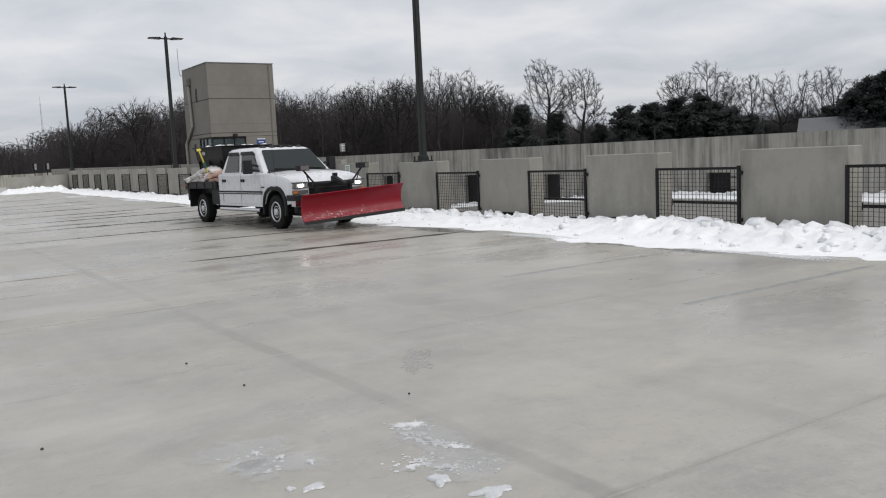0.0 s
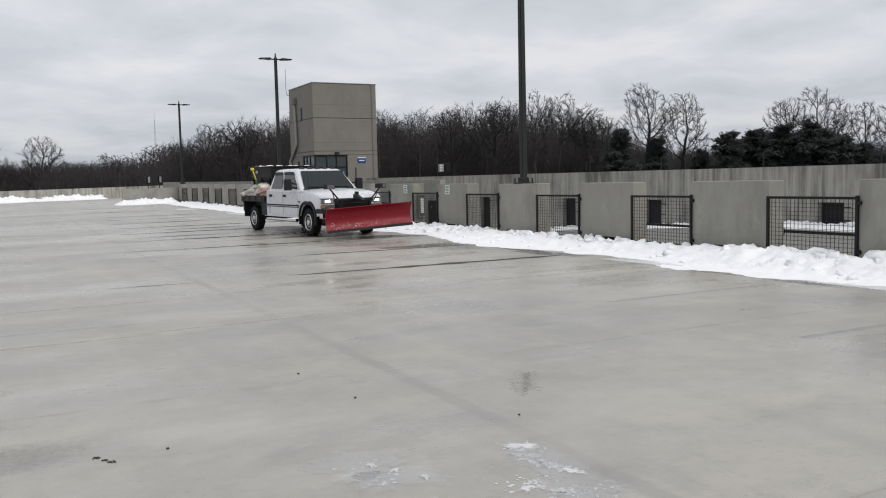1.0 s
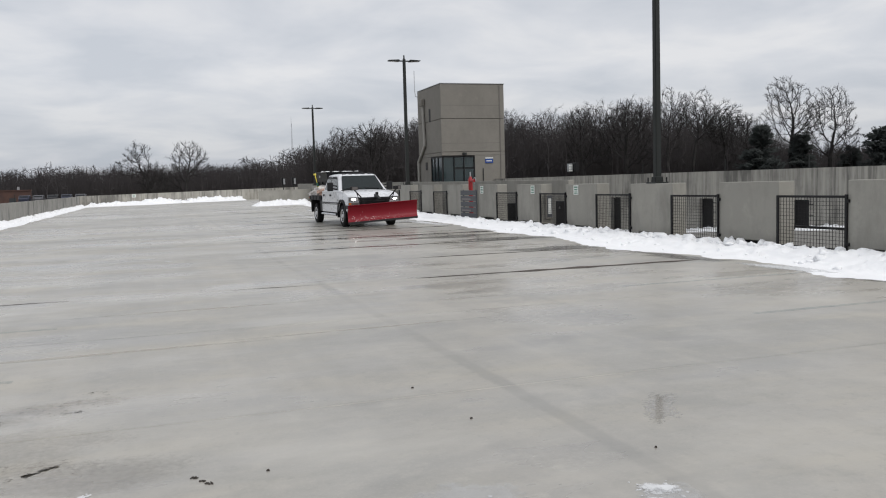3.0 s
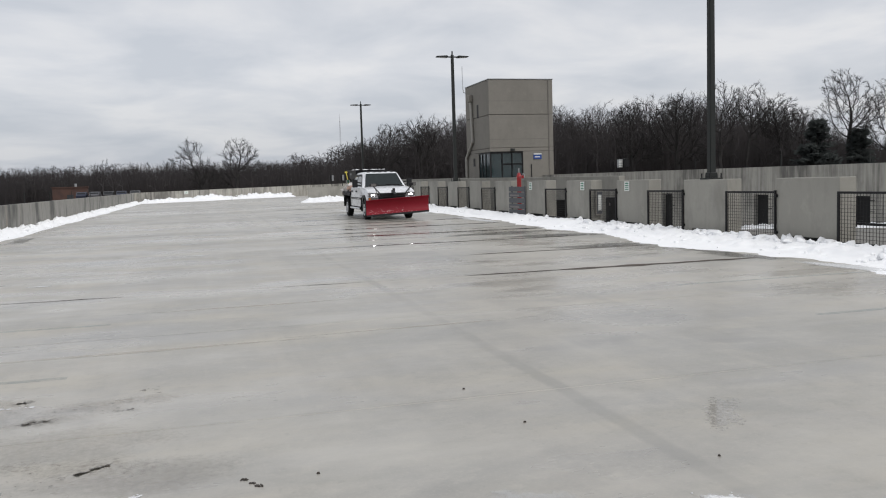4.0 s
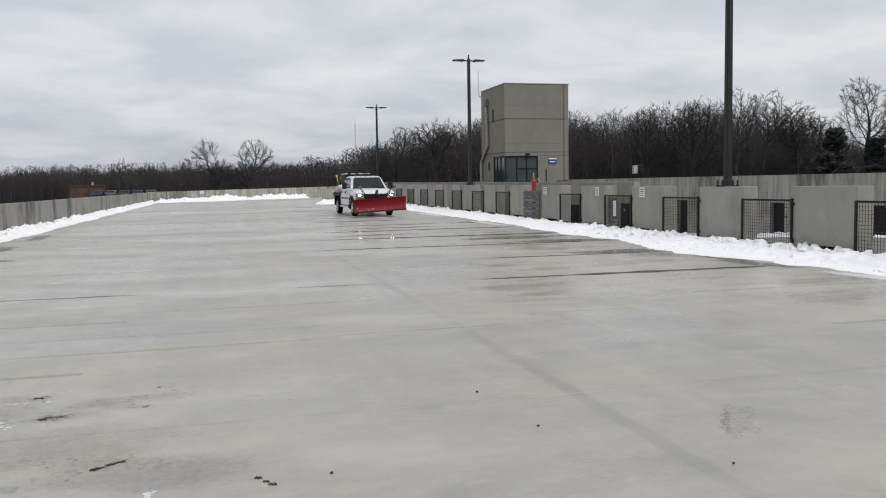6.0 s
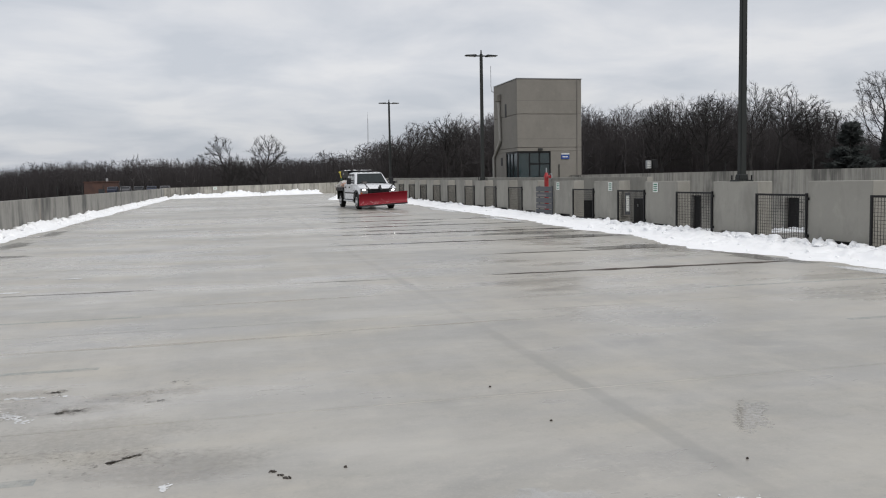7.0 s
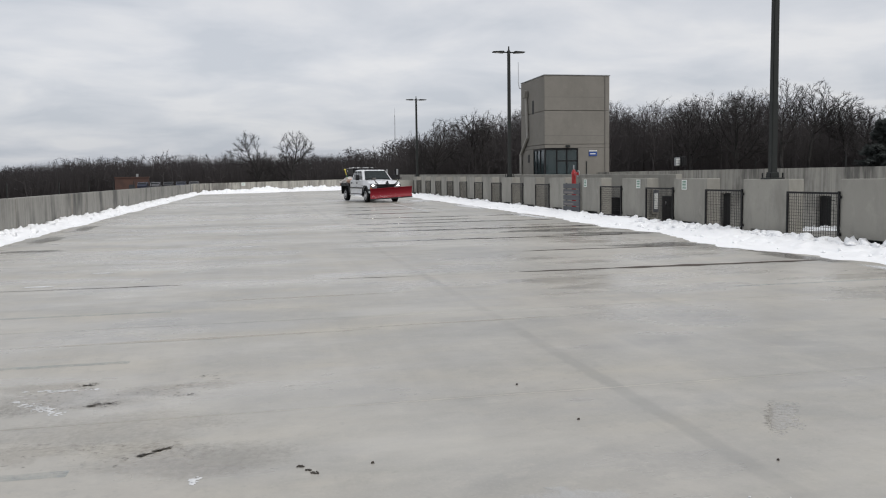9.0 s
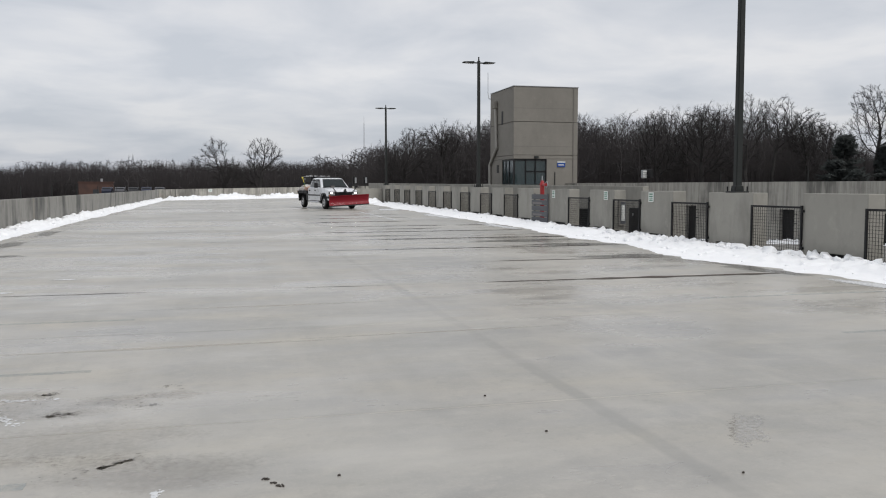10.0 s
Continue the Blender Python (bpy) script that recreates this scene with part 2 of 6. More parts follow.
M_PIPE = plain("pale_downpipe_paint", (0.36, 0.35, 0.32), 0.6)
M_TGLASS = glass_material("dark_tinted_glass", (0.12, 0.17, 0.18))
M_INT = plain("dim_interior", (0.10, 0.10, 0.10), 0.8)
M_GROUND = Mat("winter_ground", (0.09, 0.075, 0.055), 0.95)
M_GROUND.color(M_GROUND.mix((0.1, 0.085, 0.06), (0.05, 0.045, 0.035), M_GROUND.val(M_GROUND.noise(0.05), 0.35, 0.65, 0, 1)))
M_GROUND = M_GROUND.m


# ---- mesh helpers ----
def finish(name, bm, material, smooth=0.0):
    bmesh.ops.recalc_face_normals(bm, faces=bm.faces)
    me = bpy.data.meshes.new(name)
    bm.to_mesh(me)
    bm.free()
    me.materials.append(material)
    if smooth:
        for p in me.polygons:
            p.use_smooth = True
        me.set_sharp_from_angle(angle=radians(smooth))
    return me


def part(name, bm, material, parent=None, label="", smooth=0.0, m=None):
    ob = new(name, finish(name, bm, material, smooth) if isinstance(bm, bmesh.types.BMesh) else bm)
    if parent:
        ob.parent = parent
    if m:
        ob.matrix_basis = m
    if label:
        tagged(ob, label)
    return ob


def thing(name, label, category, m=None, group="", kind=""):
    ob = new(name)
    ob.empty_display_size = 0.2
    if m:
        ob.matrix_basis = m
    return tagged(ob, label, category, group, kind)


def add_box(bm, lo, hi, bevel=0.0, segs=2):
    lo, hi = Vector(lo), Vector(hi)
    r = bmesh.ops.create_cube(bm, size=1, matrix=Matrix.Translation((lo + hi) / 2) @ Matrix.Diagonal((*(hi - lo), 1)))
    if bevel:
        edges = list({e for v in r["verts"] for e in v.link_edges})
        bmesh.ops.bevel(bm, geom=edges, offset=bevel, segments=segs, affect="EDGES", profile=0.7)
    return bm


def box(lo, hi, bevel=0.0, segs=2):
    return add_box(bmesh.new(), lo, hi, bevel, segs)


def add_tube(bm, a, b, r0, r1=None, n=10):
    a, b = Vector(a), Vector(b)
    d = b - a
    m = Matrix.Translation((a + b) / 2) @ d.to_track_quat("Z", "Y").to_matrix().to_4x4()
    bmesh.ops.create_cone(bm, cap_ends=True, segments=n, radius1=r0, radius2=r0 if r1 is None else r1, depth=d.length, matrix=m)
    return bm


def tube(a, b, r0, r1=None, n=10):
    return add_tube(bmesh.new(), a, b, r0, r1, n)


def prism(outline, axis, lo, hi, bevel=0.0):
    """Extrudes a 2D outline: along x it reads (y, z), along y (x, z), along z (x, y)."""
    bm = bmesh.new()

    def at(p, d):
        return {"x": (d, p[0], p[1]), "y": (p[0], d, p[1]), "z": (p[0], p[1], d)}[axis]
    a = [bm.verts.new(at(p, lo)) for p in outline]
    b = [bm.verts.new(at(p, hi)) for p in outline]
    bm.faces.new(a)
    bm.faces.new(list(reversed(b)))
    n = len(a)
    for k in range(n):
        bm.faces.new((a[k], b[k], b[(k + 1) % n], a[(k + 1) % n]))
    if bevel:
        bmesh.ops.recalc_face_normals(bm, faces=bm.faces)
        bmesh.ops.bevel(bm, geom=list(bm.edges), offset=bevel, segments=1, affect="EDGES")
    return bm


# ---- plan ----
MOD, WALL_X, PIER_T = 3.66, 12.0, 0.40
OPEN_0, OPEN_W = 8.41, 1.70            # first opening's near edge and width
OUTER_X, LEFT_X, FAR_Y, RETURN_Y = 20.0, -7.15, 93.6, 66.6
JOINT_0 = 5.74


def gz(x, y):
    """Height of the deck: level near the stairs' end, rising gently beyond."""
    return max(0.0, y - 18.0) * (0.0045 + 0.0002 * x)


def lane_z(x, y):
    """Height of the neighbouring lane, a ramp that runs down beyond the first openings."""
    return -0.055 * max(0.0, y - 17.0)


def bend_lane(bm):
    for v in bm.verts:
        v.co.z += lane_z(v.co.x, v.co.y)
    return bm


def bend(bm):
    """Lays a mesh that was built level onto the deck's rise."""
    for v in bm.verts:
        v.co.z += gz(v.co.x, v.co.y)
    return bm


# ---- ground far below, reaching the horizon ----
def build_ground():
    bm = bmesh.new()
    n = 60
    grid = []
    for i in range(n + 1):
        row = []
        for j in range(n + 1):
            u, v = (i / n * 2 - 1), (j / n * 2 - 1)
            x, y = 2500 * u * abs(u) ** 1.2, 2500 * v * abs(v) ** 1.2
            d = math.hypot(x, y)
            hill = max(0, min(1, (d - 150) / 350)) * 2.0
            row.append(bm.verts.new((x, y, -11.0 + hill + 1.5 * noise.noise((x * 0.006, y * 0.006, 3)) * (d > 70))))
        grid.append(row)
    for i in range(n):
        for j in range(n):
            bm.faces.new((grid[i][j], grid[i + 1][j], grid[i + 1][j + 1], grid[i][j + 1]))
    tagged(part("ground", bm, M_GROUND, smooth=180), "brown winter ground far below the deck", "ground", kind="structure")


build_ground()


# ---- deck: precast slabs with open joints over a dark bed ----
def build_deck():
    split = WALL_X + PIER_T / 2
    bed = box((LEFT_X - 0.3, -24.0, -0.9), (split - 0.01, FAR_Y + 0.3, -0.34))
    bmesh.ops.bisect_plane(bed, geom=bed.verts[:] + bed.edges[:] + bed.faces[:], plane_co=(0, 18, 0), plane_no=(0, 1, 0))
    deck = tagged(part("floor", bend(bed), M_JOINT), "pale wet concrete parking deck with sealed joints", "floor", kind="structure")
    bed = box((split, -24.0, -0.9), (OUTER_X + 0.3, FAR_Y + 0.3, -0.34))
    bmesh.ops.bisect_plane(bed, geom=bed.verts[:] + bed.edges[:] + bed.faces[:], plane_co=(0, 17, 0), plane_no=(0, 1, 0))
    lane = tagged(part("lane", bend_lane(bed), M_JOINT), "concrete ramp lane behind the divider wall", "ramp", kind="structure")
    kerb = box((split + 0.01, -24.0, -5.8), (WALL_X + PIER_T, FAR_Y, -0.06))
    bmesh.ops.bisect_plane(kerb, geom=kerb.verts[:] + kerb.edges[:] + kerb.faces[:], plane_co=(0, 18, 0), plane_no=(0, 1, 0))
    tagged(part("wall_footing", bend(kerb), M_PIER), "concrete footing below the divider wall", "wall", kind="structure")
    rows = [JOINT_0 + MOD * k for k in range(-8, 25)]
    for k, y0 in enumerate(rows[:-1]):
        y1 = min(rows[k + 1], FAR_Y)
        for x0, x1 in ((LEFT_X, split), (WALL_X + PIER_T, OUTER_X)):
            g, up, knee = 0.002, x0 < 0, 18 if x0 < 0 else 17
            bm = box((x0 + g, y0 + g, -0.055), (x1 - g, y1 - g, 0.0), 0.006, 1)
            if y0 < knee < y1:
                bmesh.ops.bisect_plane(bm, geom=bm.verts[:] + bm.edges[:] + bm.faces[:], plane_co=(0, knee, 0), plane_no=(0, 1, 0))
            for cut in (-5, -3, -1, 1, 3, 5, 7, 9, 11) if up and y1 > 18 else ():
                bmesh.ops.bisect_plane(bm, geom=bm.verts[:] + bm.edges[:] + bm.faces[:], plane_co=(cut, 0, 0), plane_no=(1, 0, 0))
            part("slab", bend(bm) if up else bend_lane(bm), M_DECK if up else M_LANE, deck if up else lane)


build_deck()


# ---- walls ----
def straight_wall(name, lo, hi, material, label, panels=0.0, along="y"):
    """A parapet of cast panels, with narrow open joints between them."""
    root = tagged(new(name), label, "wall", kind="structure")
    a, b = (lo[1], hi[1]) if along == "y" else (lo[0], hi[0])
    n = max(1, round((b - a) / panels)) if panels else 1
    for k in range(n):
        p, q = a + (b - a) * k / n + 0.013, a + (b - a) * (k + 1) / n - 0.013
        l, h = list(lo), list(hi)
        i = 1 if along == "y" else 0
        l[i], h[i] = p, q
        part("panel", bend(box(l, h, 0.018, 2)), material, root)
    return root


straight_wall("wall_west", (LEFT_X - 0.22, -24, -0.5), (LEFT_X, FAR_Y, 1.1), M_WEST, "stained pale concrete parapet wall with drip marks", 7.32)
straight_wall("wall_north", (LEFT_X - 0.2, FAR_Y, -0.5), (WALL_X + 8, FAR_Y + 0.22, 1.14), M_OUTER, "stained pale concrete parapet wall at the deck's far end", 6.6, "x")
straight_wall("wall_return", (7.85, RETURN_Y, -0.1), (WALL_X - 0.02, RETURN_Y + 0.25, 1.14), M_PIER, "plain grey concrete return wall", 0, "x")
straight_wall("wall_south", (LEFT_X, -24.25, -0.5), (OUTER_X, -24.02, 1.1), M_OUTER, "concrete parapet wall behind the filming spot", 6.6, "x")


def build_outer_wall():
    """Parapet across the neighbouring lane, with narrow upright openings."""
    root = tagged(new("wall_east"), "stained pale concrete outer parapet with upright openings", "wall", kind="structure")
    centres = [-20.5, -13.2, -5.9, 1.3, 8.4, 15.0, 22.1, 27.0, 33.6, 40.0, 46.5, 53.0, 59.5, 66.0, 72.5, 79.0, 85.5, 90.5]
    edges = [-24.3] + [(p + q) / 2 for p, q in zip(centres, centres[1:])] + [FAR_Y]
    zt = 1.7
    for c, y, y1 in zip(centres, edges, edges[1:]):
        b = lane_z(OUTER_X, y1) - 0.5
        prof = [(y + 0.006, b), (c - 0.42, b), (c - 0.42, 0.68), (c + 0.42, 0.68), (c + 0.42, b), (y1 - 0.006, b), (y1 - 0.006, zt), (y + 0.006, zt)]
        bm = prism(prof, "x", OUTER_X, OUTER_X + 0.22)
        for v in bm.verts:
            v.co.z += gz(10, v.co.y) * 0.4
        panel = part("panel", bm, M_OUTER, root)
        part("shutter", box((OUTER_X + 0.16, c - 0.41, b + 0.02), (OUTER_X + 0.2, c + 0.41, 0.675)), M_BLACK, panel, "dark mesh shutter in the opening")
        for z in (0.2, 0.55):
            part("latch", box((OUTER_X - 0.03, c - 0.62, z - 0.012), (OUTER_X - 0.003, c - 0.44, z + 0.012)), M_BLACK, panel)


build_outer_wall()


def build_pier(k):
    """One thick upright panel between two openings, with a drain slot at its foot."""
    y0, y1 = OPEN_0 + MOD * (k - 1) + OPEN_W + 0.04, OPEN_0 + MOD * k - 0.04
    top = 1.39
    prof = [(y0, -0.05), (y0 + 0.35, -0.05), (y0 + 0.37, 0.16), (y1 - 0.37, 0.16), (y1 - 0.35, -0.05), (y1, -0.05), (y1, top), (y0, top)]
    bm = prism(prof, "x", WALL_X, WALL_X + PIER_T, 0.012)
    z = gz(WALL_X, (y0 + y1) / 2)
    bmesh.ops.translate(bm, verts=bm.verts, vec=(0, 0, z))
    ob = part("pier", bm, M_PIER)
    slot = box((WALL_X + 0.12, y0 + 0.36, z - 0.04), (WALL_X + 0.14, y1 - 0.36, z + 0.165))
    part("drain_mesh", slot, M_BLACK, ob, "dark mesh over a drain slot")
    tagged(ob, "plain grey concrete pier with a drain slot", "wall pier", "piers of the divider wall", "structure")
    return ob


for k in range(-7, 17):
    build_pier(k)


def build_cage():
    """A hinged steel mesh gate, 1.74 m wide, hung on the piers' faces; origin at its near foot."""
    root = thing("mesh_gate", "black steel mesh gate closing a wall opening", "gate", group="gates of the divider wall")
    w, h = OPEN_W + 0.06, 1.11
    part("post", box((-0.045, -0.03, 0.06), (0.0, 0.025, h + 0.02), 0.006, 1), M_BLACK, root)
    part("post", box((-0.045, w - 0.025, 0.06), (0.0, w + 0.03, h), 0.006, 1), M_BLACK, root)
    part("top_rail", box((-0.042, 0.025, h - 0.045), (-0.003, w - 0.025, h), 0.005, 1), M_BLACK, root)
    part("bottom_rail", box((-0.042, 0.025, 0.09), (-0.003, w - 0.025, 0.13), 0.005, 1), M_BLACK, root)
    bm = bmesh.new()
    n = 22
    for i in range(1, n):
        y = w * i / n
        add_box(bm, (-0.026, y - 0.003, 0.13), (-0.018, y + 0.003, h - 0.045))
    for i in range(1, 13):
        z = 0.13 + (h - 0.175) * i / 13
        add_box(bm, (-0.018, 0.025, z - 0.003), (-0.010, w - 0.025, z + 0.003))
    part("wire_mesh", bm, M_WIRE, root, "dark welded wire mesh")
    for z in (0.22, h - 0.1):
        part("hinge", box((-0.05, -0.075, z - 0.03), (0.0, -0.03, z + 0.03), 0.006, 1), M_BLACK, root)
    return root


BOARDED = 6
cage = build_cage()
first = True
for k in range(-6, 16):
    if k == BOARDED:
        continue
    y = OPEN_0 + MOD * k - 0.03
    m = pose(WALL_X - 0.004, y, gz(WALL_X, y + 0.9))
    if first:
        cage.matrix_basis = m
        first = False
    else:
        copy_thing(cage, m)


def build_boarded_opening():
    y = OPEN_0 + MOD * BOARDED
    z = gz(WALL_X, y)
    root = thing("board_barrier", "dark grey plank barrier standing in a wall opening", "barrier", pose(WALL_X - 0.09, y - 0.03, z))
    for k in range(5):
        part("board", box((0, 0.0, 0.08 + k * 0.225), (0.04, OPEN_W + 0.06, 0.27 + k * 0.225), 0.008, 1), M_GREY, root)
    for yy in (0.15, OPEN_W - 0.15):
        part("upright", box((0.042, yy - 0.04, 0), (0.08, yy + 0.04, 1.2), 0.006, 1), M_GREY, root)
    part("stripe", box((-0.006, 0.62, 0.34), (-0.001, 1.62, 0.41)), M_STRIP, root, "faded reflective strip")
    part("stripe", box((-0.006, 0.62, 0.79), (-0.001, 1.62, 0.86)), M_STRIP, root, "faded reflective strip")
    pipe = thing("standpipe", "red painted fire standpipe rising beside the divider wall", "standpipe", pose(WALL_X + 0.12, y + 1.1, z))
    part("pipe", tube((0, 0, -0.05), (0, 0, 1.54), 0.09, 0.085, 16), M_RED, pipe, smooth=40)
    part("cap", tube((0, 0, 1.54), (0, 0, 1.72), 0.11, 0.045, 16), M_RED, pipe, smooth=40)
    part("spindle", tube((0, 0, 1.72), (0, 0, 1.9), 0.025), M_GALV, pipe)
    bm = bmesh.new()
    for a in range(14):
        t0, t1 = a * math.tau / 14, (a + 1) * math.tau / 14
        add_tube(bm, (0.02, -0.42 + 0.12 * math.cos(t0), 1.55 + 0.12 * math.sin(t0)), (0.02, -0.42 + 0.12 * math.cos(t1), 1.55 + 0.12 * math.sin(t1)), 0.018, n=6)
    part("hand_wheel", bm, M_GALV, pipe)
    part("outlet", tube((0, -0.13, 1.55), (0, -0.44, 1.55), 0.06), M_RED, pipe)


build_boarded_opening()


def pier_sign(y, z):
    root = thing("parking_sign", "small white parking sign with green print", "sign", pose(WALL_X - 0.012, y, z), "signs on the piers")
    part("plate", box((-0.004, -0.15, -0.14), (0.004, 0.15, 0.14), 0.002, 1), M_WHITE, root)
    for dz, h in ((0.085, 0.035), (0.02, 0.03), (-0.03, 0.02), (-0.09, 0.03)):
        part("print_bar", box((-0.008, -0.10, dz - h / 2), (-0.0042, 0.10, dz + h / 2)), M_GREEN, root)


for y, z in ((29.93, 1.27), (25.38, 1.26), (22.36, 1.24)):
    pier_sign(y, z)


def build_lamp_post(y, height=6.4):
    z = 1.39 + gz(WALL_X, y)
    root = thing("lamp_post", "dark bronze twin-arm parking lot lamp post", "lamp post", pose(WALL_X + PIER_T / 2, y, z), "lamp posts on the divider wall")
    part("base_plate", box((-0.2, -0.2, 0), (0.2, 0.2, 0.035), 0.006, 1), M_BRONZE, root)
    part("base_cover", prism([(-0.12, 0.036), (0.12, 0.036), (0.1, 0.17), (-0.1, 0.17)], "y", -0.11, 0.11, 0.01), M_BRONZE, root)
    for sx in (-0.165, 0.165):
        for sy in (-0.165, 0.165):
            part("bolt", tube((sx, sy, 0.035), (sx, sy, 0.15), 0.018, n=6), M_BLACK, root)
    bm = bmesh.new()
    r0, r1 = 0.08, 0.066
    prof = [[bm.verts.new((sx * r, sy * r, zz)) for sx, sy in ((-1, -1), (1, -1), (1, 1), (-1, 1))] for r, zz in ((r0, 0.17), (r1, height))]
    for a in range(4):
        bm.faces.new((prof[0][a], prof[0][(a + 1) % 4], prof[1][(a + 1) % 4], prof[1][a]))
    bm.faces.new(prof[1])
    bmesh.ops.bevel(bm, geom=[e for e in bm.edges if abs(e.verts[0].co.z - e.verts[1].co.z) > 1], offset=0.015, segments=2, affect="EDGES")
    part("pole", bm, M_BRONZE, root, smooth=40)
    part("photocell", tube((0, 0, height), (0, 0, height + 0.2), 0.04, 0.03), M_BRONZE, root)
    for s in (-1, 1):
        arm = part("arm", box((min(0.07 * s, 0.3 * s), -0.03, height - 0.12), (max(0.07 * s, 0.3 * s), 0.03, height - 0.06), 0.008, 1), M_BRONZE, root)
        prof = [(0.26 * s, height - 0.13), (0.8 * s, height - 0.10), (0.82 * s, height - 0.06), (0.3 * s, height - 0.03), (0.26 * s, height - 0.05)]
        head = part("lamp_head", prism(prof, "y", -0.17, 0.17, 0.01), M_BRONZE, root)
        part("lens", prism([(0.34 * s, height - 0.135), (0.7 * s, height - 0.115), (0.7 * s, height - 0.108), (0.34 * s, height - 0.128)], "y", -0.12, 0.12), M_PALE, head, "pale flat lamp lens")


for y, height in ((18.41, 6.4), (40.5, 6.23), (66.0, 6.13)):
    build_lamp_post(y, height)


# ---- wall across the lane beside the stair tower ----
straight_wall("wall_lane", (15.0, 28.6, -5.5), (15.25, 92.0, 1.48), M_PIER, "plain grey concrete lane wall in front of the stair tower", 10.6)


def build_guard_bars():
    first = None
    for k in range(-5, 2):
        y = OPEN_0 + MOD * k
        m = pose(WALL_X + PIER_T + 0.03, y, 0.46 + gz(WALL_X, y))
        if first is None:
            first = thing("guard_bar", "black steel guard bar across a wall opening", "rail", m, "guard bars behind the gates")
            part("bar", box((-0.025, -0.1, -0.025), (0.025, OPEN_W + 0.1, 0.025), 0.006, 1), M_BLACK, first)
            for yy in (-0.08, OPEN_W + 0.08):
                part("bracket", box((-0.032, yy - 0.05, -0.06), (-0.027, yy + 0.05, 0.06)), M_BLACK, first)
        else:
            copy_thing(first, m)


build_guard_bars()


# ---- stair tower ----
def build_tower():
    x0, x1, y0, y1, z0, z1 = 16.64, 20.76, 48.0, 52.6, 0.05, 7.55
    root = thing("stair_tower", "tan precast concrete stair tower with a glazed lobby", "building")
    t = 0.25
    gz0, gz1 = 0.3, 3.25                      # glazing
    gx, gy = 18.76, 50.2
    levels = [(gz1 + 0.0, 3.47), (3.48, 5.46), (5.475, 7.55)]

    def slabs(z_lo, z_hi, front=(x0, x1), side=(y0 + t, y1)):
        part("wall_panel", box((front[0], y0, z_lo), (front[1], y0 + t, z_hi), 0.012, 1), M_TOWER, root)
        part("wall_panel", box((x0, side[0], z_lo), (x0 + t, side[1], z_hi), 0.012, 1), M_TOWER, root)
    for lo, hi in levels:
        slabs(lo, hi - 0.012)
    slabs(z0, gz1 - 0.012, (gx, x1), (gy, y1))
    slabs(z0, gz0, (x0, gx - 0.01), (y0 + t, gy - 0.01))
    part("wall_panel", box((x1 - t, y0 + t + 0.01, z0), (x1 + 0.02, y1, z1 - 0.03)), M_TOWER, root)
    part("wall_panel", box((x0 + t, y1 - t, z0), (x1 - t - 0.01, y1 - 0.01, z1 - 0.03)), M_TOWER, root)
    part("roof", box((x0 + t, y0 + t, z1 - 0.3), (x1 - t, y1 - t, z1 - 0.18)), M_TOWER, root)
    part("ceiling_slab", box((x0 + t + 0.01, y0 + t + 0.01, 3.3), (x1 - t - 0.01, y1 - t - 0.01, 3.45)), M_INT, root)
    part("lobby_floor", box((x0 + t + 0.01, y0 + t + 0.01, 0.05), (x1 - t - 0.01, y1 - t - 0.01, 0.2)), M_INT, root)
    part("corner_trim", box((x1 - 0.32, y0 - 0.03, z0), (x1 - 0.26, y0 - 0.002, z1)), M_JOINT, root)
    part("coping", box((x0 - 0.03, y0 - 0.03, z1), (x1 + 0.04, y1, z1 + 0.05), 0.01, 1), M_GALV, root)
    for z in (3.99, 6.27):
        part("reveal", box((x0, y0 - 0.004, z - 0.012), (x1 - 0.3, y0 - 0.001, z + 0.012)), M_JOINT, root)
    lobby = part("lobby_glazing", box((x0 + 0.02, y0 + 0.03, gz1 - 0.1), (gx, y0 + 0.12, gz1 - 0.015)), M_BLACK, root, "dark framed storefront glazing")
    xs = [x0 + 0.06, 17.42, 18.05, gx - 0.03]
    for x in xs:
        part("mullion", box((x - 0.035, y0 + 0.03, gz0), (x + 0.035, y0 + 0.12, gz1 - 0.105)), M_BLACK, lobby)
    part("transom", box((17.46, y0 + 0.04, 2.45), (gx - 0.07, y0 + 0.11, 2.53)), M_BLACK, lobby)
    for a, b in zip(xs, xs[1:]):
        g = part("pane", box((a + 0.036, y0 + 0.07, gz0), (b - 0.036, y0 + 0.08, gz1 - 0.105)), M_TGLASS, lobby)
        g.visible_shadow = False
    part("side_head", box((x0 + 0.03, y0 + 0.125, gz1 - 0.1), (x0 + 0.12, gy, gz1 - 0.015)), M_BLACK, lobby)
    ys = [y0 + 0.16, 48.95, 49.6, gy - 0.03]
    for y in ys:
        part("mullion", box((x0 + 0.03, y - 0.03, gz0), (x0 + 0.12, y + 0.03, gz1 - 0.105)), M_BLACK, lobby)
    for a, b in zip(ys, ys[1:]):
        g = part("pane", box((x0 + 0.07, a + 0.031, gz0), (x0 + 0.08, b - 0.031, gz1 - 0.105)), M_TGLASS, lobby)
        g.visible_shadow = False
    part("door_pull", tube((18.2, y0 + 0.02, 1.2), (18.2, y0 + 0.02, 1.6), 0.015), M_GALV, lobby)
    sign = part("sign_board", box((19.43, y0 - 0.04, 2.76), (19.95, y0 - 0.004, 3.1), 0.006, 1), M_BLUE, root, "blue sign with a white top band")
    part("sign_band", box((19.43, y0 - 0.047, 3.03), (19.95, y0 - 0.041, 3.1)), M_WHITE, sign)
    part("sign_bar", box((19.5, y0 - 0.047, 2.86), (19.85, y0 - 0.041, 2.92)), M_WHITE, sign)
